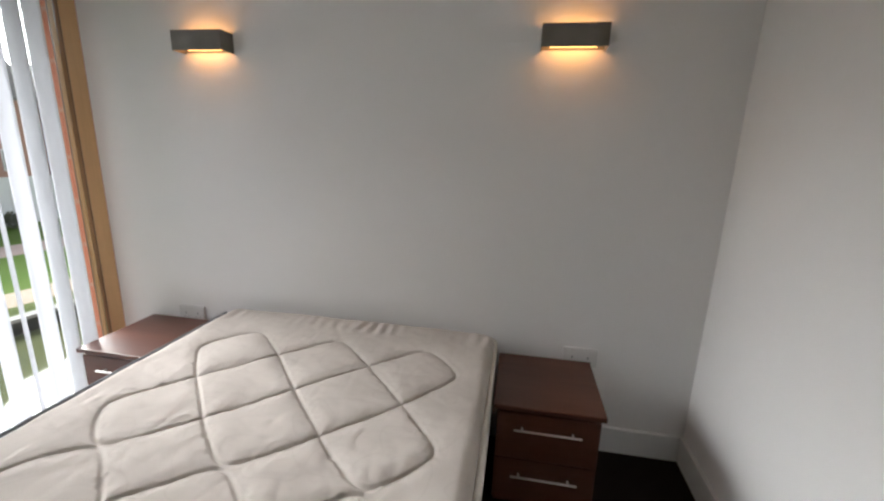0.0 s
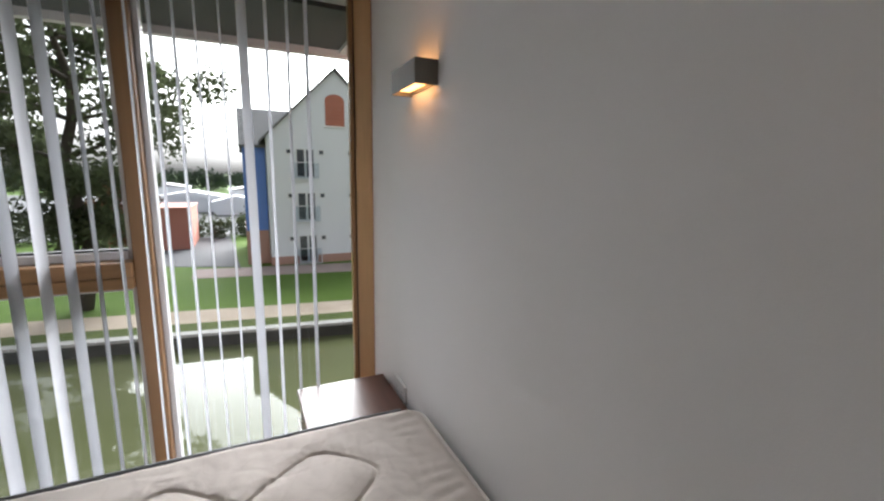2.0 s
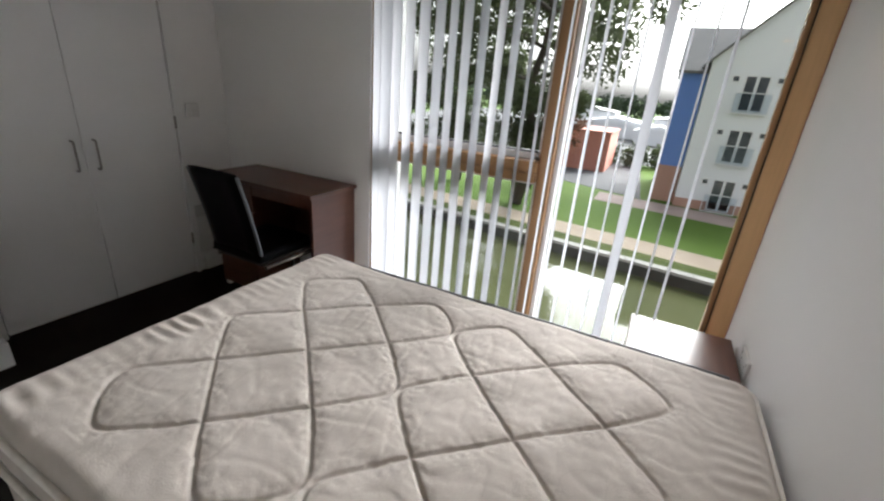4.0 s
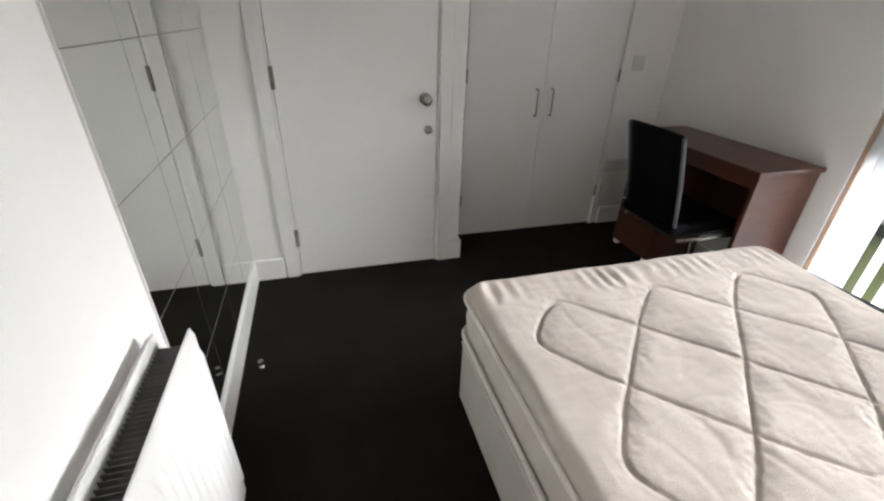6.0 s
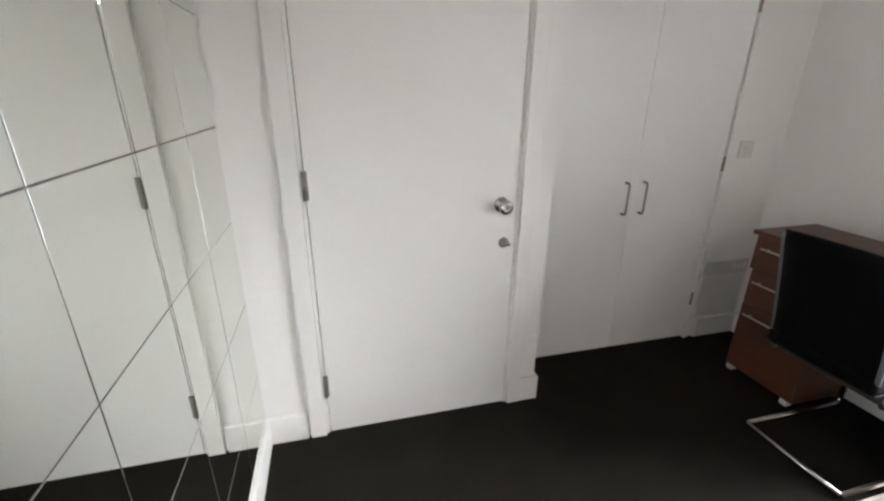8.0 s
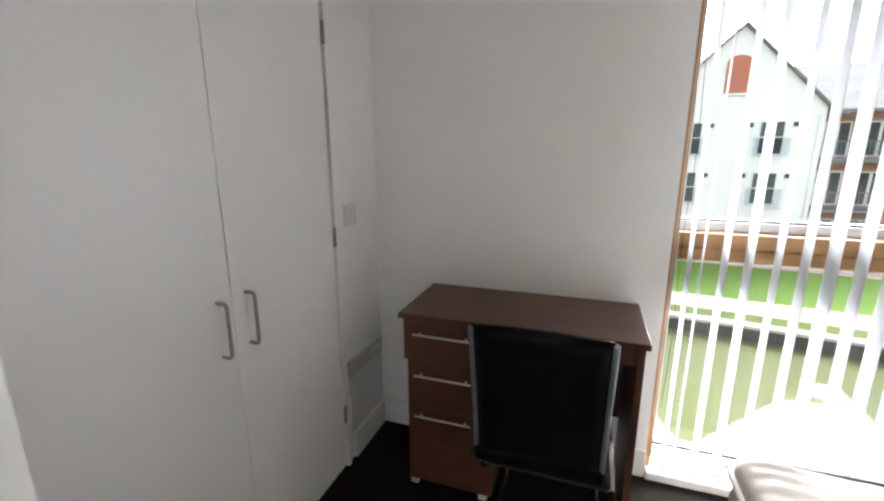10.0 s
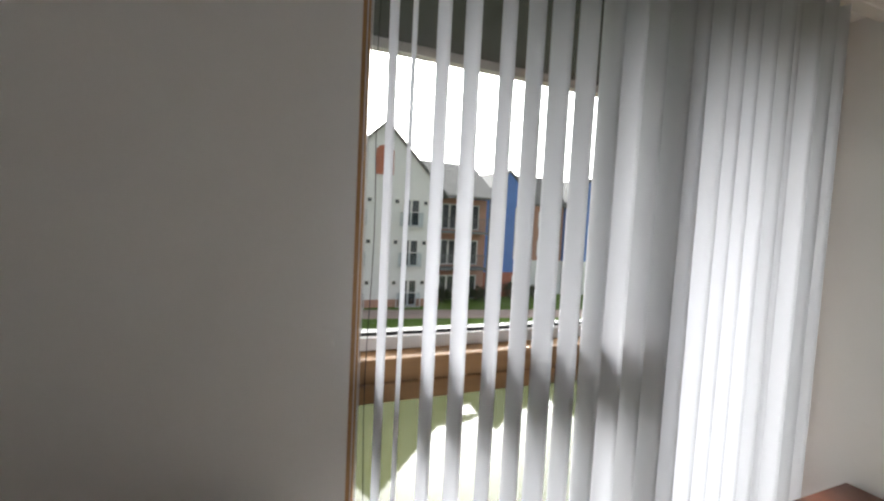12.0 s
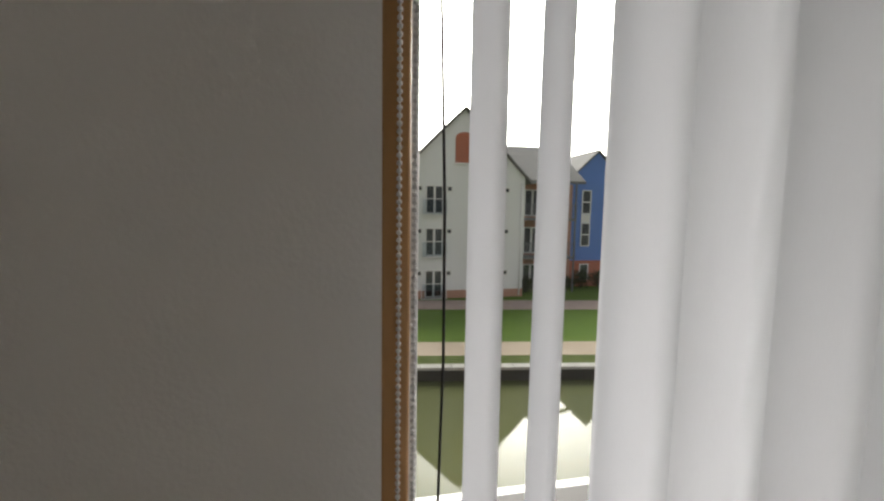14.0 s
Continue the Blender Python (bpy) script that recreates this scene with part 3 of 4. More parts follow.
add_tube(cord, [(0.085, -1.967 + 0.004 * math.sin(i * 0.9), H - 0.05 - i * 0.1) for i in range(20)], 0.0011, 6)
part("cord", cord, M["dark"], vb, "thin dark pull cord")
bm = bmesh.new()
for yy in (-1.981, -1.9915):
    add_tube(bm, [(0.072, yy, H - 0.06), (0.072, yy, 0.35)], 0.0007, 5)
    for i in range(390):
        z = H - 0.06 - i * 0.0050
        bmesh.ops.create_icosphere(bm, subdivisions=1, radius=0.0021, matrix=Matrix.Translation((0.072, yy, z)))
part("bead_chain", bm, M["plastic"], vb, "white beaded pull chain")

# ---- wall lights ----
def sconce(x, label):
    s = thing("wall_light", (x, 0, 1.75), label, "wall light", "wall lights over the bed")
    x0, x1, z0, z1, yf = x - 0.119, x + 0.119, 1.710, 1.791, -0.082
    bm = bmesh.new()
    add_box(bm, x0, x1, yf, yf + 0.003, z0, z1, 0.001, 1)
    add_box(bm, x0, x0 + 0.003, yf + 0.003, 0, z0, z1)
    add_box(bm, x1 - 0.003, x1, yf + 0.003, 0, z0, z1)
    part("shade", bm, M["shade"], s, "bronze-grey rectangular metal shade, open above and below")
    part("backplate", box(x0 + 0.003, x1 - 0.003, -0.004, 0, z0 + 0.006, z1 - 0.006), M["shade"], s)
    part("diffuser", box(x0 + 0.030, x1 - 0.030, yf + 0.018, -0.018, z0 + 0.010, z1 - 0.010, 0.006), M["lamp"], s, "glowing warm glass diffuser")
    part("diffuser_arm", box(x - 0.02, x + 0.02, -0.019, -0.003, 1.738, 1.763), M["shade"], s)
    return s


sconce(0.570, "lit grey metal up-and-down wall light near the window")
sconce(2.121, "lit grey metal up-and-down wall light over the bedside cabinet")
# ---- bed ----
BX0, BX1, BY0, BY1, BZ = 0.605, 1.905, -1.893, -0.03, 0.548
base = thing("divan_base", (1.255, -0.92, 0), "cream fabric divan base under the mattress", "bed base")
part("body", box(BX0 + 0.005, BX1 - 0.005, BY0 + 0.01, BY1 - 0.005, 0.012, 0.345, 0.018, 3), M["divan"], base)
for y in (BY0 + 0.02, BY1 - 0.02, -0.9):
    for x in (BX0 + 0.03, BX1 - 0.03):
        part("glide", box(x - 0.015, x + 0.015, y - 0.015, y + 0.015, 0, 0.014), M["dark"], base)
part("seam", tube([(BX1 - 0.004, BY0 + 0.02, 0.30), (BX1 - 0.004, BY1 - 0.02, 0.30)], 0.003, 6), M["piping"], base)


FIELDS = ((-1.360, 0.400, 0.388), (-0.650, 0.392, 0.415))


def quilt(x, y):
    """Distance to the stitched grooves: two fields of diagonal lines that turn back in rounded tips."""
    best = 1.0
    a, r = 0.37, 0.042
    for cy, low, high in FIELDS:
        u, v = x - 1.272, (y - cy) * a / (low if y < cy else high)
        if abs(v) > a or abs(u) > 1.5 * a:
            continue
        near = min(abs(w - round(w)) * a / math.sqrt(2) for w in ((u + v) / a, (u - v) / a))
        side, end = 1.5 * a - abs(u), a - abs(v)
        dist, along, odd = (side, v, 1) if side < end else (end, u, 0)
        if dist < 0.15:
            # tips lie where both families of lines meet the edge
            half = a / 2
            m = 2 * round((along / half - odd) / 2) + odd
            w = along - m * half
            tip = abs(dist - math.sqrt(w * w + r * r)) / math.sqrt(2)
            near = tip if dist < 0.11 else min(near, tip)
        best = min(best, near)
    return best


def mattress_top(u, v):
    x, y = BX0 + (BX1 - BX0) * u, BY0 + (BY1 - BY0) * v
    e = min(x - BX0, BX1 - x, y - BY0, BY1 - y)
    z = BZ
    g = quilt(x, y)
    if g < 0.2:
        z -= 0.0075 * math.exp(-(g / 0.0045) ** 2) + 0.0050 * math.exp(-(g / 0.026) ** 2)
    z += 0.0022 * noise.noise(Vector((x * 55, y * 55, 8))) * math.exp(-(g / 0.035) ** 2)
    ends = min(y - BY0, BY1 - y)
    if 0.02 < ends < 0.17:
        z += 0.009 * 0.55 * math.sin(x * 118 + 4 * noise.noise(Vector((x * 5, y * 3, 1)))) * math.sin(math.pi * (ends - 0.02) / 0.15) * (0.4 + noise.noise(Vector((x * 4, 2, 7))))
    if y < -1.63:
        z += 0.014 * min(1.0, (-1.63 - y) / 0.16)
    z += 0.0050 * noise.noise(Vector((x * 6, y * 6, 3))) + 0.0014 * noise.noise(Vector((x * 26, y * 26, 5)))
    # soft creases in the loose cover
    bend_x = x + 0.05 * noise.noise(Vector((x * 5, y * 5, 11)))
    z -= 0.0013 * max(0.0, 1 - 5 * abs(noise.noise(Vector((bend_x * 9, y * 5, 17)))))
    z -= 0.0010 * max(0.0, 1 - 4 * abs(noise.noise(Vector((bend_x * 7, y * 15, 23)))))
    if e < 0.05:
        t = 1 - e / 0.05
        z -= 0.045 * (1 - math.sqrt(max(0.0, 1 - t * t)))
    return x, y, z


matt = thing("mattress", (1.255, -0.92, 0.345), "cream quilted double mattress, bare and slightly stained", "mattress")
bm = bmesh.new()
NU, NV = 290, 400
g = []
for j in range(NV + 1):
    row = []
    for i in range(NU + 1):
        x, y, z = mattress_top(i / NU, j / NV)
        # rounded plan corners
        cx = min(max(x, BX0 + 0.07), BX1 - 0.07)
        cy = min(max(y, BY0 + 0.07), BY1 - 0.07)
        dx, dy = x - cx, y - cy
        if dx and dy:
            m = max(abs(dx), abs(dy)) / math.hypot(dx, dy)
            x, y = cx + dx * m, cy + dy * m
        row.append(bm.verts.new((x, y, z)))
    g.append(row)
for a, b in zip(g, g[1:]):
    for i in range(NU):
        f = bm.faces.new((a[i], a[i + 1], b[i + 1], b[i]))
        f.smooth = True
part("quilted_top", bm, M["ticking_woven"], matt, "cream quilted ticking with diagonal stitching")


def rim_line(inset, z):
    """The rounded rectangle of the mattress's edge."""
    x0, x1, y0, y1, r = BX0 + inset, BX1 - inset, BY0 + inset, BY1 - inset, 0.07
    pts = []
    for cx, cy, a0 in ((x1 - r, y1 - r, 0), (x0 + r, y1 - r, 90), (x0 + r, y0 + r, 180), (x1 - r, y0 + r, 270)):
        for k in range(8):
            a = radians(a0 + 90 * k / 7)
            pts.append(Vector((cx + r * math.cos(a), cy + r * math.sin(a), z)))
    return pts


bm = bmesh.new()
rings = []
for inset, z in ((0.004, BZ - 0.045), (0.003, BZ - 0.075), (-0.002, 0.44), (0.002, 0.385), (0.008, 0.352)):
    ring = []
    for p in rim_line(inset, z):
        w = 0.004 * noise.noise(Vector((p.x * 9, p.y * 9, z * 9)))
        ring.append(bm.verts.new((p.x + w, p.y + w, p.z)))
    rings.append(ring)
for a, b in zip(rings, rings[1:]):
    for k in range(len(a)):
        f = bm.faces.new((a[k], a[(k + 1) % len(a)], b[(k + 1) % len(a)], b[k]))
        f.smooth = True
bm.faces.new(rings[-1])
bmesh.ops.recalc_face_normals(bm, faces=bm.faces[:])
part("border", bm, M["ticking"], matt, "cream mattress border")
for z, ins in ((BZ - 0.036, -0.005), (0.358, -0.004)):
    loop = rim_line(ins, z)
    part("piping", add_tube(bmesh.new(), loop + [loop[0]], 0.0085, 8, False), M["piping"], matt, "pale piped seam")
# darker grey tube along the top edge on the window side only
part("edge_line", tube([(BX0 + 0.001, BY0 + 0.07, BZ - 0.018), (BX0 + 0.001, -0.9, BZ - 0.014), (BX0 + 0.001, BY1 - 0.07, BZ - 0.018)], 0.0065, 8), M["pipe_grey"], matt, "dull grey line along the window-side edge")
lab = bmesh.new()
lg = [[lab.verts.new((0.66 + 0.26 * i / 10, BY0 + 0.02 + 0.10 * j / 4, BZ + 0.006 - (0.022 if j == 0 else 0.0) + 0.004 * math.sin(i * 1.3 + j))) for i in range(11)] for j in range(5)]
for a, b in zip(lg, lg[1:]):
    for i in range(10):
        f = lab.faces.new((a[i], a[i + 1], b[i + 1], b[i]))
        f.smooth = True
part("care_label", lab, M["tag"], matt, "crumpled blue-grey fabric label")


# ---- bedside cabinets ----
def bedside(x0, x1, label):
    y0, y1, zt = -0.430, -0.020, 0.442
    c = thing("bedside_cabinet", ((x0 + x1) / 2, -0.2, 0), label, "bedside cabinet", "bedside cabinets")
    part("top", box(x0, x1, y0, y1, zt - 0.020, zt, 0.003), M["mahogany_x"], c)
    bm = box(x0 + 0.014, x0 + 0.032, y0 + 0.03, y1, 0.02, zt - 0.02)
    part("side_panel", bm, M["mahogany"], c)
    part("side_panel", box(x1 - 0.032, x1 - 0.014, y0 + 0.03, y1, 0.02, zt - 0.02), M["mahogany"], c)
    part("back_panel", box(x0 + 0.032, x1 - 0.032, y1 - 0.008, y1, 0.03, zt - 0.02), M["mahogany"], c)
    zs = [0.032, 0.215, 0.413]
    for a, b in zip(zs, zs[1:]):
        d = part("drawer", box(x0 + 0.014, x1 - 0.014, y0 + 0.012, y0 + 0.030, a + 0.003, b - 0.003, 0.002), M["mahogany_x"], c)
        cx = (x0 + x1) / 2
        part("handle", tube([(cx - 0.12, y0 - 0.008, b - 0.062), (cx + 0.12, y0 - 0.008, b - 0.062)], 0.0042), M["handle"], d, "thin satin steel bar handle")
        for s in (-0.09, 0.09):
            part("handle_post", tube([(cx + s, y0 + 0.013, b - 0.062), (cx + s, y0 - 0.006, b - 0.062)], 0.004, 8), M["handle"], d)
    part("plinth", box(x0 + 0.02, x1 - 0.02, y0 + 0.04, y0 + 0.055, 0.0, 0.045), M["mahogany_x"], c)
    for x in (x0 + 0.03, x1 - 0.03):
        part("foot", box(x - 0.014, x + 0.014, y1 - 0.06, y1 - 0.03, 0, 0.022), M["dark"], c)
    return c


bedside(1.925, 2.321, "dark mahogany two-drawer bedside cabinet below the socket")
bedside(0.112, 0.545, "dark mahogany two-drawer bedside cabinet beside the window")

# ---- desk ----
desk = thing("desk", (0.28, -2.53, 0), "dark mahogany pedestal desk with three drawers", "desk")
DX0, DX1, DY0, DY1, DZ = 0.082, 0.478, -2.961, -2.093, 0.774
part("top", box(DX0, DX1, DY0, DY1, DZ - 0.022, DZ, 0.004), M["mahogany"], desk)
YP = -2.59
part("pedestal_side", box(DX0 + 0.01, DX1 - 0.045, DY0 + 0.025, DY0 + 0.043, 0.03, DZ - 0.022), M["mahogany_x"], desk)
part("pedestal_side", box(DX0 + 0.01, DX1 - 0.045, YP - 0.02, YP - 0.002, 0.03, DZ - 0.022), M["mahogany_x"], desk)
part("pedestal_back", box(DX0 + 0.008, DX0 + 0.016, DY0 + 0.043, YP - 0.02, 0.03, DZ - 0.022), M["mahogany"], desk)
part("pedestal_base", box(DX0 + 0.02, DX1 - 0.05, DY0 + 0.043, YP - 0.02, 0.03, 0.045), M["mahogany"], desk)
zs = [0.035, 0.40, 0.575, 0.748]
for n, (a, b) in enumerate(zip(zs, zs[1:])):
    f = DX1 - 0.022 if n == 2 else DX1 - 0.027
    grow = 0.012 if n == 2 else 0.0
    d = part("drawer", box(DX1 - 0.045, f, DY0 + 0.025 - grow, YP + grow * 0.3, a + 0.003, b - 0.003, 0.002), M["mahogany"], desk)
    hz = b - 0.055
    part("handle", tube([(f + 0.020, -2.903, hz), (f + 0.020, -2.676, hz)], 0.0042), M["handle"], d, "thin satin steel bar handle")
    for yy in (-2.878, -2.698):
        part("handle_post", tube([(f, yy, hz), (f + 0.018, yy, hz)], 0.004, 8), M["handle"], d)
part("end_panel", box(DX0 + 0.01, DX1 - 0.02, DY1 - 0.034, DY1 - 0.012, 0.012, DZ - 0.022, 0.001), M["mahogany_x"], desk)
part("apron", box(DX1 - 0.045, DX1 - 0.028, YP, DY1 - 0.034, DZ - 0.090, DZ - 0.022, 0.001), M["mahogany"], desk)
part("modesty_panel", box(DX0 + 0.02, DX0 + 0.036, YP, DY1 - 0.034, 0.28, DZ - 0.022), M["mahogany"], desk)
for x in (DX1 - 0.075, DX0 + 0.03):
    for y in (DY0 + 0.04, YP - 0.04):
        part("foot", box(x - 0.004, x + 0.036, y - 0.018, y + 0.018, 0, 0.030, 0.006), M["feet"], desk, "white plastic foot")

# ---- chair ----
ch = thing("desk_chair", (0.66, -2.41, 0), "black leather high-backed chair on a chrome frame", "chair")
CY0, CY1 = -2.583, -2.228


def back_pad():
    """Tall padded back: leaning, gently bowed, with soft edges."""
    bm = bmesh.new()
    n, m = 10, 18
    def at(i, j, side):
        v = j / m
        z = 0.455 + 0.460 * v
        y = CY0 + (CY1 - CY0) * i / n
        x = 0.715 + 0.10 * v ** 1.3 + 0.012 * (1 - (2 * i / n - 1) ** 2) * -1
        e = min(i / n, 1 - i / n)
        ev = min(v, 1 - v)
        th = 0.024 * min(1, (e / 0.10 + 0.25)) * min(1, (ev / 0.05 + 0.35))
        return (x + side * th, y, z)
    front = [[bm.verts.new(at(i, j, -1)) for i in range(n + 1)] for j in range(m + 1)]
    rear = [[bm.verts.new(at(i, j, 1)) for i in range(n + 1)] for j in range(m + 1)]
    for j in range(m):
        for i in range(n):
            bm.faces.new((front[j][i], front[j + 1][i], front[j + 1][i + 1], front[j][i + 1]))
            bm.faces.new((rear[j][i], rear[j][i + 1], rear[j + 1][i + 1], rear[j + 1][i]))
        for i in (0, n):
            bm.faces.new((front[j][i], rear[j][i], rear[j + 1][i], front[j + 1][i]))
    for i in range(n):
        for j in (0, m):
            bm.faces.new((front[j][i], front[j][i + 1], rear[j][i + 1], rear[j][i]))
    bmesh.ops.recalc_face_normals(bm, faces=bm.faces[:])
    for f in bm.faces:
        f.smooth = True
    return bm


back = part("backrest", back_pad(), M["leather"], ch, "black leather backrest")
for y in (CY0 - 0.004, CY1 + 0.004):
    line = [(0.715 + 0.10 * (k / 12) ** 1.3, y, 0.452 + 0.455 * k / 12) for k in range(13)]
    part("side_edging", tube(line, 0.009, 8), M["pipe_grey"], back, "silver-grey side edging")
seat = box(0.335, 0.735, CY0 - 0.015, CY1 + 0.015, 0.425, 0.487, 0.022, 4)
part("seat", seat, M["leather"], ch, "black leather seat pad")
part("seat_edging", tube(bend([(0.72, CY1 + 0.022, 0.430), (0.325, CY1 + 0.022, 0.430), (0.325, CY0 - 0.022, 0.430), (0.72, CY0 - 0.022, 0.430)], 0.04), 0.008, 8), M["dark"], ch)
for y in (-2.565, -2.191):
    pts = bend([(0.72, y, 0.412), (0.20, y, 0.412), (0.175, y, 0.012), (0.72, y, 0.012)], 0.05)
    part("leg_frame", tube(pts, 0.0115, 12), M["chrome"], ch, "bent chrome tube")
part("cross_bar", tube([(0.72, -2.565, 0.012), (0.72, -2.191, 0.012)], 0.0115, 12), M["chrome"], ch)
part("seat_bar", tube([(0.70, -2.565, 0.412), (0.70, -2.191, 0.412)], 0.010, 12), M["dark"], ch)
# ---- outside: canal, banks, ground ----
GZ, WZ = -4.55, -5.05


def bank_x(y):
    return -15.0 + 0.14 * y


FAR = 900.0
structure("ground", poly([(bank_x(-60) - 0.35, -60), (bank_x(60) - 0.35, 60), (bank_x(60) - 0.35, FAR), (-FAR * 2, FAR), (-FAR * 2, -FAR), (bank_x(-60) - 0.35, -FAR)], GZ - 1.2, GZ), M["grass"], "mown green grass beyond the canal", "grass")
structure("water", poly([(bank_x(-60) - 0.02, -FAR), (60, -FAR), (60, FAR), (bank_x(60) - 0.02, FAR), (bank_x(60) - 0.02, 60), (bank_x(-60) - 0.02, -60)], WZ - 0.5, WZ), M["water"], "still green canal water", "water")


def strip(name, off0, off1, material, z, label, category, y0=-60, y1=60):
    pts = [(bank_x(y0) - off0, y0), (bank_x(y1) - off0, y1), (bank_x(y1) - off1, y1), (bank_x(y0) - off1, y0)]
    structure(name, poly(pts, z - 0.02, z), material, label, category)


strip("verge", 0.35, 1.35, M["verge"], GZ + 0.03, "rough grass verge beside the canal", "grass")
strip("path", 1.35, 3.2, M["path"], GZ + 0.015, "pale gravel towpath", "path")
strip("pavement", 9.6, 12.2, M["paving"], GZ + 0.02, "brick paving in front of the houses", "pavement", -3.6, 60)
bm = poly([(bank_x(-60) - 0.36, -60), (bank_x(60) - 0.36, 60), (bank_x(60) + 0.02, 60), (bank_x(-60) + 0.02, -60)], WZ - 0.4, GZ - 0.06)
structure("bank_wall", bm, M["bank"], "dark canal retaining wall", "wall")
cop = thing("canal_coping", (bank_x(0), 0, GZ), "grey stone coping along the canal bank", "coping")
for i in range(44):
    a, b = -26 + i * 1.2, -26 + (i + 1) * 1.2 - 0.02
    part("coping_stone", poly([(bank_x(a) - 0.36, a), (bank_x(b) - 0.36, b), (bank_x(b) + 0.06, b), (bank_x(a) + 0.06, a)], GZ - 0.06, GZ + 0.05), M["coping"], cop)
structure("road", poly([(-27.6, -1.2), (-26.6, -1.0), (-60, -3.0), (-75, -14), (-30, -7.5)], GZ - 0.01, GZ + 0.025), M["asphalt"], "grey access road beside the houses", "road")


# ---- houses across the canal ----
def window_part(parent, x, y0, y1, z0, z1, lights=2, balcony=False):
    """White frame, dark panes, sometimes a glass balcony front."""
    f = 0.08
    bm = box(x, x + 0.06, y0, y0 + f, z0, z1)
    add_box(bm, x, x + 0.06, y1 - f, y1, z0, z1)
    add_box(bm, x, x + 0.06, y0 + f, y1 - f, z1 - f, z1)
    add_box(bm, x, x + 0.06, y0 + f, y1 - f, z0, z0 + f)
    for k in range(1, lights):
        c = y0 + (y1 - y0) * k / lights
        add_box(bm, x, x + 0.06, c - 0.07, c + 0.07, z0 + f, z1 - f)
    w = part("window", bm, M["upvc"], parent)
    part("pane", box(x - 0.03, x + 0.02, y0 + f, y1 - f, z0 + f, z1 - f), M["far_glass"], w)
    if balcony:
        part("balcony_glass", box(x + 0.22, x + 0.24, y0 - 0.25, y1 + 0.25, z0 - 0.05, z0 + 0.95), M["rail_glass"], w)
        bm = box(x + 0.20, x + 0.26, y0 - 0.27, y1 + 0.27, z0 + 0.95, z0 + 1.0)
        add_box(bm, x + 0.06, x + 0.26, y0 - 0.27, y1 + 0.27, z0 - 0.12, z0 - 0.05)
        for c in (y0 - 0.27, y1 + 0.23):
            add_box(bm, x + 0.20, x + 0.26, c, c + 0.04, z0 - 0.05, z0 + 0.95)
        part("balcony_frame", bm, M["upvc"], w)
    return w


HX = -27.4
ha = thing("gable_house", (HX - 4, 5.2, GZ), "three-storey white rendered gable house with brick plinth", "house")
ya, yb, ym, ze, za = 0.84, 9.56, 5.2, 3.75, 8.08
part("wall", prism_x([(ya, GZ + 0.55), (yb, GZ + 0.55), (yb, ze), (ym, za), (ya, ze)], HX, HX - 9), M["render"], ha)
part("plinth", box(HX - 9, HX + 0.03, ya - 0.03, yb + 0.03, GZ - 0.2, GZ + 0.55), M["brick"], ha, "red brick plinth")
bm = prism_x([(ym, za + 0.02), (ym, za + 0.22), (ya - 0.4, ze - 0.25), (ya - 0.4, ze - 0.42)], HX + 0.25, HX - 9)
part("roof", bm, M["slate"], ha, "grey tiled roof slope")
part("roof", prism_x([(ym, za + 0.02), (ym, za + 0.22), (yb + 0.4, ze - 0.25), (yb + 0.4, ze - 0.42)], HX + 0.25, HX - 9), M["slate"], ha, "grey tiled roof slope")
arch = [(4.55, 4.6), (5.8, 4.6), (5.8, 6.2)] + [(5.175 + 0.625 * math.cos(radians(a)), 6.2 + 0.42 * math.sin(radians(a))) for a in range(15, 180, 15)] + [(4.55, 6.2)]
part("arch_panel", prism_x(arch, HX + 0.05, HX - 0.02), M["brick"], ha, "orange-red brick panel with an arched head")
part("arch_sill", box(HX, HX + 0.12, 4.45, 5.9, 4.48, 4.6), M["upvc"], ha)
for r, zt in enumerate((3.08, 0.25, -2.6)):
    for c0, c1 in ((2.58, 3.78), (6.55, 7.82)):
        window_part(ha, HX + 0.01, c0, c1, zt - 1.88, zt, 2, True)
        for s in (c0 - 0.62, c1 + 0.22):
            window_part(ha, HX + 0.01, s, s + 0.42, zt - 0.42, zt - 0.02, 1)
part("downpipe", tube([(HX + 0.06, yb - 0.25, GZ + 0.1), (HX + 0.06, yb - 0.25, ze - 0.4)], 0.05, 8), M["upvc"], ha)

hw = thing("side_wing", (HX - 5, 0.2, GZ), "blue-clad house wing with brick ground floor", "house")
part("wall", box(HX - 9, HX - 0.9, -0.55, ya - 0.04, -2.3, 3.15), M["blue"], hw, "blue cladding")
part("ground_floor", box(HX - 9, HX - 0.87, -0.58, ya - 0.04, GZ - 0.2, -2.3), M["brick"], hw, "red brick ground floor")
part("roof", prism_y([(HX - 0.6, 3.05), (HX - 0.6, 3.2), (HX - 5, 6.0), (HX - 9.4, 3.2), (HX - 9.4, 3.05), (HX - 5, 5.8)], -0.75, ya + 3.4), M["slate"], hw, "grey tiled roof")

hb = thing("balcony_house", (HX - 5, 12.3, GZ), "brick terrace block with stacked grey balconies", "house")
RX = HX - 2.6
part("wall", box(RX - 6, RX, yb + 0.04, 14.6, GZ - 0.2, 3.55), M["brick"], hb, "red brick wall")
part("roof", prism_y([(RX + 1.7, 3.5), (RX + 1.7, 3.68), (RX - 3.2, 6.8), (RX - 8, 3.68), (RX - 8, 3.5), (RX - 3.2, 6.6)], yb - 3.0, 14.72), M["slate"], hb, "long grey tiled roof")
for zt in (3.1, 0.25, -2.6):
    window_part(hb, RX + 0.01, 10.6, 11.9, zt - 2.0, zt, 2)
    window_part(hb, RX + 0.01, 12.6, 13.9, zt - 2.0, zt, 2)
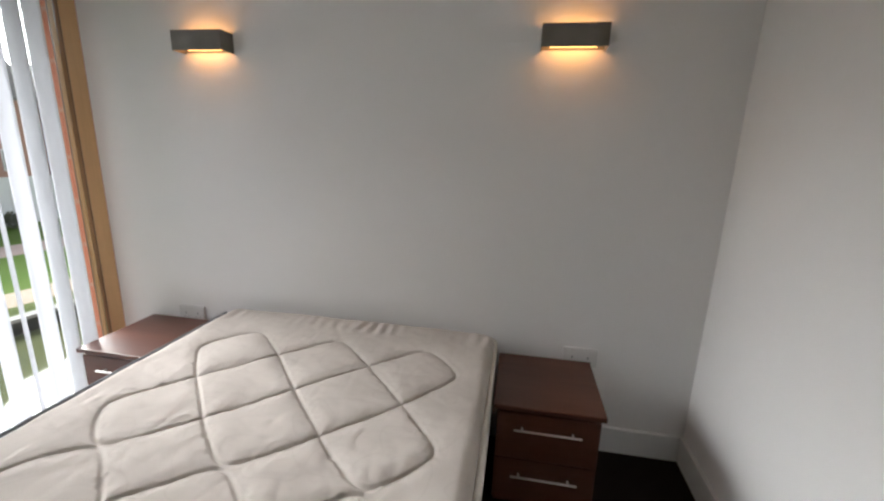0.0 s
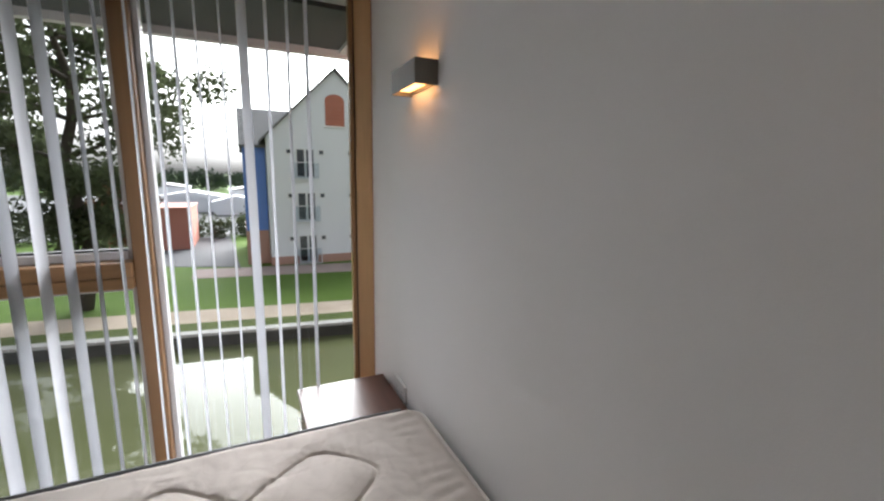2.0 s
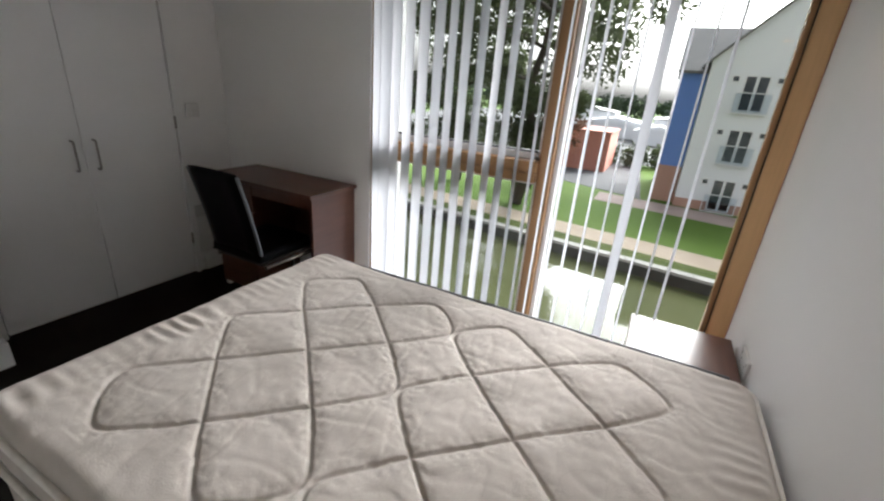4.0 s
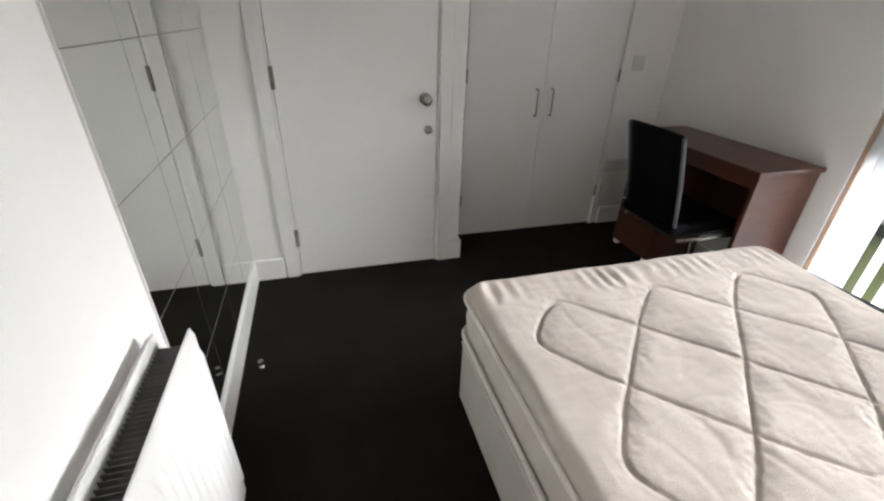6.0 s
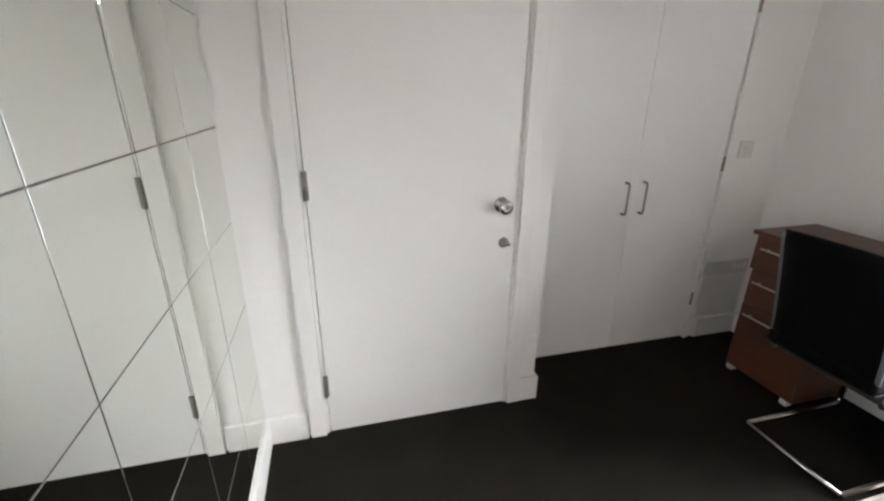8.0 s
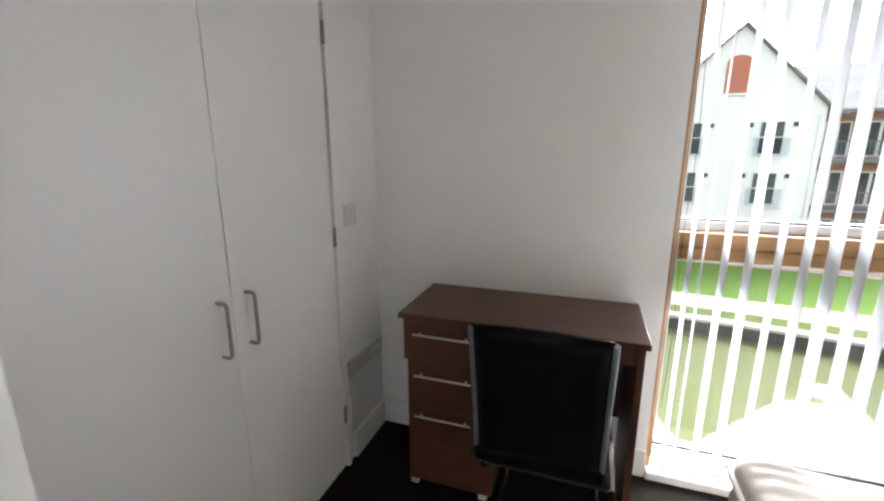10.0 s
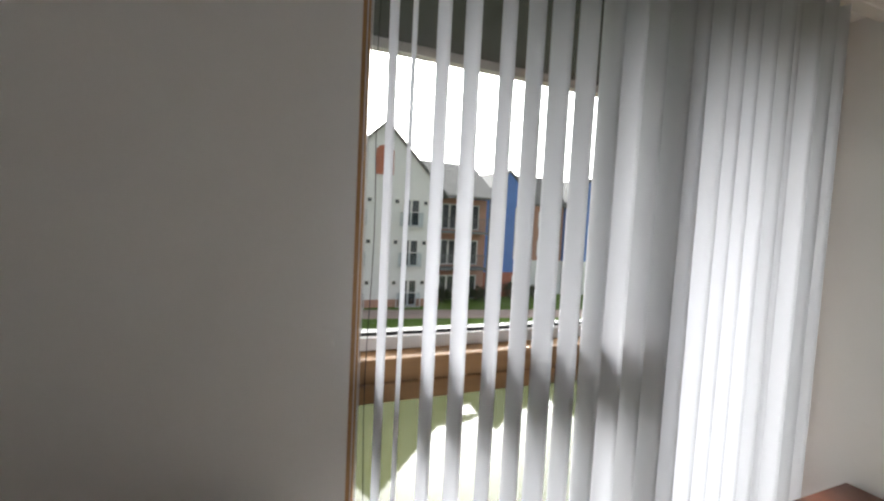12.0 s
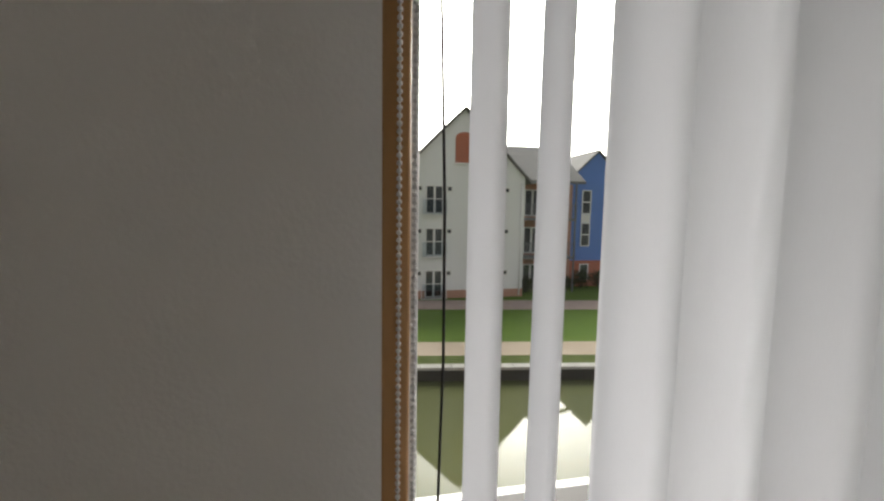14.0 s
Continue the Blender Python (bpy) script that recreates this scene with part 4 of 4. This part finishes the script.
for zf in (0.95, -1.9):
    b = part("balcony", box(RX, RX + 1.5, yb + 0.1, 14.2, zf - 0.16, zf), M["rail"], hb, "grey balcony deck")
    bm = box(RX + 1.44, RX + 1.5, yb + 0.1, 14.2, zf + 0.98, zf + 1.04)
    yy = yb + 0.12
    while yy < 14.2:
        add_box(bm, RX + 1.455, RX + 1.485, yy, yy + 0.025, zf, zf + 0.98)
        yy += 0.16
    part("railing", bm, M["rail"], b)
for yy in (yb + 0.2, 14.1):
    part("post", box(RX + 1.4, RX + 1.5, yy - 0.05, yy + 0.05, GZ, 3.5), M["rail"], hb)

hc = thing("blue_gable_house", (RX - 3, 17.0, GZ), "blue-clad gable house on a brick ground floor", "house")
BXF = RX - 0.6
y0, y1, yc = 14.75, 19.25, 17.0
part("wall", prism_x([(y0, -2.45), (y1, -2.45), (y1, 4.1), (yc, 6.2), (y0, 4.1)], BXF, BXF - 6), M["blue"], hc, "bright blue cladding")
part("ground_floor", box(BXF - 6, BXF + 0.03, y0 - 0.02, y1 + 0.02, GZ - 0.2, -2.45), M["brick"], hc, "orange brick ground floor")
part("roof", prism_x([(yc, 6.22), (yc, 6.40), (y0 - 0.3, 4.0), (y0 - 0.3, 3.86)], BXF + 0.2, BXF - 6), M["slate"], hc)
part("roof", prism_x([(yc, 6.22), (yc, 6.40), (y1 + 0.3, 4.0), (y1 + 0.3, 3.86)], BXF + 0.2, BXF - 6), M["slate"], hc)
for c0, c1 in ((15.75, 16.55), (17.75, 18.55)):
    for zt in (3.2, 0.6):
        w = window_part(hc, BXF + 0.01, c0, c1, zt - 1.9, zt, 1)
        part("cross_bar", box(BXF + 0.02, BXF + 0.08, c0, c1, zt - 1.0, zt - 0.9), M["upvc"], w)
    part("spandrel", box(BXF, BXF + 0.05, c0, c1, 0.62, 1.28), M["upvc"], hc, "white panel between the windows")
    window_part(hc, BXF + 0.04, c0, c1, -4.0, -2.7, 1)

hd = thing("end_terrace", (RX - 3, 23.0, GZ), "brick and white rendered terrace house", "house")
part("wall", box(RX - 6, RX - 1.2, 19.3, 23.4, -1.4, 3.55), M["brick"], hd, "red brick upper floors")
part("ground_floor", box(RX - 6, RX - 1.1, 19.3, 23.4, GZ - 0.2, -1.4), M["render"], hd, "white rendered ground floor")
part("roof", prism_y([(RX - 0.8, 3.5), (RX - 0.8, 3.68), (RX - 3.4, 6.4), (RX - 8, 3.68), (RX - 8, 3.5), (RX - 3.4, 6.2)], 19.26, 23.45), M["slate"], hd, "grey tiled roof")
for zt in (3.0, 0.4):
    window_part(hd, RX - 1.19, 20.6, 21.8, zt - 1.4, zt, 2)
window_part(hd, RX - 1.09, 20.6, 21.8, -3.6, -2.3, 2)
he = thing("blue_gable_house", (RX - 3, 26.0, GZ), "second blue-clad gable house along the terrace", "house")
part("wall", prism_x([(23.5, -1.4), (28.0, -1.4), (28.0, 4.1), (25.75, 6.2), (23.5, 4.1)], BXF, BXF - 6), M["blue"], he, "bright blue cladding")
part("ground_floor", box(BXF - 6, BXF + 0.02, 23.5, 28.0, GZ - 0.2, -1.4), M["render"], he, "white rendered ground floor")
for s in (23.2, 28.3):
    part("roof", prism_x([(25.75, 6.22), (25.75, 6.40), (s, 4.0), (s, 3.86)], BXF + 0.2, BXF - 6), M["slate"], he)
for c0 in (24.4, 26.3):
    window_part(he, BXF + 0.01, c0, c0 + 0.8, 1.0, 3.0, 1)

low = thing("brick_outbuilding", (-37, -6.5, GZ), "low red brick building behind the trees", "building")
part("wall", box(-42, -36, -9.8, -4.5, GZ - 0.2, -1.35), M["salmon"], low)
part("roof", box(-42.1, -35.9, -9.9, -4.4, -1.35, -1.25), M["salmon"], low)
for x0, y0, w, d, z, tone in ((-72, -13, 10, 8, -2.3, "render"), (-66, -4.6, 6, 5, -2.7, "render"), (-84, -3.0, 12, 12, -1.6, "fascia"), (-88, -22, 12, 8, -1.2, "fascia")):
    wh = thing("industrial_shed", (x0, y0 + w / 2, GZ), "long pale industrial shed in the distance", "building", "distant sheds")
    part("wall", box(x0 - d, x0, y0, y0 + w, GZ - 0.2, z), M["render"], wh)
    part("roof", prism_x([(y0 - 0.3, z), (y0 + w + 0.3, z), (y0 + w / 2, z + 0.9)], x0 + 0.3, x0 - d - 0.3), M[tone], wh, "low pale roof")
structure("car_park", poly([(-44, -40), (-44, 8), (-130, 30), (-130, -60)], GZ - 0.01, GZ + 0.02), M["asphalt"], "grey asphalt yard behind the houses", "road")


# ---- trees, bushes, hedge ----
def leaf_cloud(bm, centre, radii, count, size, seed):
    r = random.Random(seed)
    for _ in range(count):
        while True:
            p = Vector((r.uniform(-1, 1), r.uniform(-1, 1), r.uniform(-1, 1)))
            if 0.25 < p.length < 1:
                break
        p *= 0.55 + 0.45 * r.random()
        q = Vector(centre) + Vector((p.x * radii[0], p.y * radii[1], p.z * radii[2]))
        u = Vector((r.gauss(0, 1), r.gauss(0, 1), r.gauss(0, 1))).normalized()
        w = u.orthogonal().normalized()
        s = size * r.uniform(0.6, 1.4)
        a = [bm.verts.new(q + u * s), bm.verts.new(q + w * s * 0.55), bm.verts.new(q - u * s * 0.9), bm.verts.new(q - w * s * 0.5)]
        bm.faces.new(a)


def tree(x, y, height, spread, material, seed, label, low=0.25, count=5200, leaf=0.17):
    r = random.Random(seed)
    t = thing("tree", (x, y, GZ), label, "tree")
    top = GZ + height
    spine = [(x + 0.25 * math.sin(k * 1.3 + seed), y + 0.25 * math.cos(k * 1.7 + seed), GZ + height * 0.85 * k / 8) for k in range(9)]
    bm = bmesh.new()
    add_tube(bm, spine, [0.30 * (1 - k / 10) + 0.03 for k in range(9)], 10)
    tips = []
    for k in range(26):
        z = low + (0.95 - low) * k / 25
        j = min(7, int(z * 8.5))
        b = Vector(spine[j])
        a = k * 2.4 + r.uniform(-0.4, 0.4)
        reach = spread * math.sin(math.pi * min(1, 0.22 + 0.78 * (1 - (z - low) / (1 - low)) ** 0.8)) * r.uniform(0.75, 1.1)
        e = b + Vector((math.cos(a) * reach, math.sin(a) * reach, r.uniform(0.2, 1.0)))
        m = (b + e) / 2 + Vector((0, 0, 0.35))
        add_tube(bm, [b, m, e], [0.09, 0.06, 0.02], 6)
        tips += [m, e]
    part("trunk", bm, M["bark"], t)
    bm = bmesh.new()
    per = count // len(tips)
    for n, p in enumerate(tips):
        s = r.uniform(0.75, 1.35) * spread * 0.27
        leaf_cloud(bm, p, (s, s, s * 0.75), per, leaf, seed * 100 + n)
    part("crown", bm, material, t, "uneven crown of many small leaves")


tree(-20.5, -6.9, 15.0, 5.0, M["leaf"], 3, "tall dark broad-leaved tree on the canal bank", 0.2, 15000, 0.15)
tree(-23.5, -12.5, 14.0, 4.2, M["leaf"], 5, "dense dark green tree behind the towpath", 0.15, 9000, 0.17)
tree(-19.5, -15.5, 13.0, 3.8, M["leaf"], 8, "tall tree beyond the canal with drooping leaves", 0.12, 8000, 0.17)
tree(-28.0, -7.2, 6.0, 1.9, M["leaf_red"], 11, "small copper-leaved tree beside the brick building", 0.3, 2600, 0.13)


def bush(x, y, w, h, seed):
    b = thing("bush", (x, y, GZ), "clipped green shrub in front of the houses", "bush", "shrubs by the houses")
    bm = bmesh.new()
    leaf_cloud(bm, (x, y, GZ + h * 0.5), (w, w, h * 0.6), 420, 0.10, seed)
    part("leaves", bm, M["leaf"], b)
    part("stem", tube([(x, y, GZ), (x, y, GZ + h * 0.5)], 0.04, 6), M["bark"], b)


for n, (x, y, w, h) in enumerate(((-28.6, 10.4, 0.9, 1.3), (-28.9, 12.2, 0.8, 1.0), (-29.0, 13.7, 0.9, 1.2), (-29.6, 15.4, 0.9, 1.6), (-29.6, 17.2, 1.0, 1.5), (-29.8, 19.6, 0.9, 1.1))):
    bush(x, y, w, h, 40 + n)
hedge = bmesh.new()
rh = random.Random(9)
for k in range(60):
    leaf_cloud(hedge, (-41.5 - rh.uniform(0, 2.5), -40 + k * 0.72 + rh.uniform(-0.3, 0.3), GZ + 0.9), (1.1, 0.9, rh.uniform(1.2, 1.9)), 190, 0.17, 500 + k)
tagged(part("hedge", hedge, M["leaf"]), "dark green hedge along the yard", "hedge", "", "stuff")
wood = bmesh.new()
for k in range(110):
    leaf_cloud(wood, (-150 - rh.uniform(0, 30), -190 + k * 3.4 + rh.uniform(-1, 1), GZ + 3.4), (4.5, 4.0, rh.uniform(2.8, 5.2)), 260, 0.7, 700 + k)
tagged(part("far_wood", wood, M["far_leaf"]), "hazy grey-green line of distant trees", "trees", "", "stuff")

# ---- roof overhang outside the window ----
cp = thing("roof_overhang", (-0.6, -1.5, 2.3), "dark boarded soffit with a pale grey fascia", "canopy")
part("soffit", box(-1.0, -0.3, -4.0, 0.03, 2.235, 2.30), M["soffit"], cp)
part("fascia", box(-1.06, -1.0, -4.0, 0.10, 2.19, 2.55), M["fascia"], cp)
part("end_board", box(-1.0, -0.3, 0.03, 0.10, 2.21, 2.55), M["fascia"], cp)
part("deck", box(-1.0, -0.3, -4.0, 0.03, 2.30, 2.5), M["fascia"], cp)
structure("outer_wall", box(-0.3, -0.162, -7, YL, -5.5, 3.2), M["fascia"], "own building's grey clad face above the canal", "wall")
structure("outer_wall_north", box(-0.3, -0.162, 0.0, 4.0, -5.5, 3.2), M["brick"], "own building's brick face above the canal", "wall")
structure("outer_wall_low", box(-0.3, -0.162, YL, 0.0, -5.5, -0.06), M["fascia"], "own building's brick face below the window", "wall")
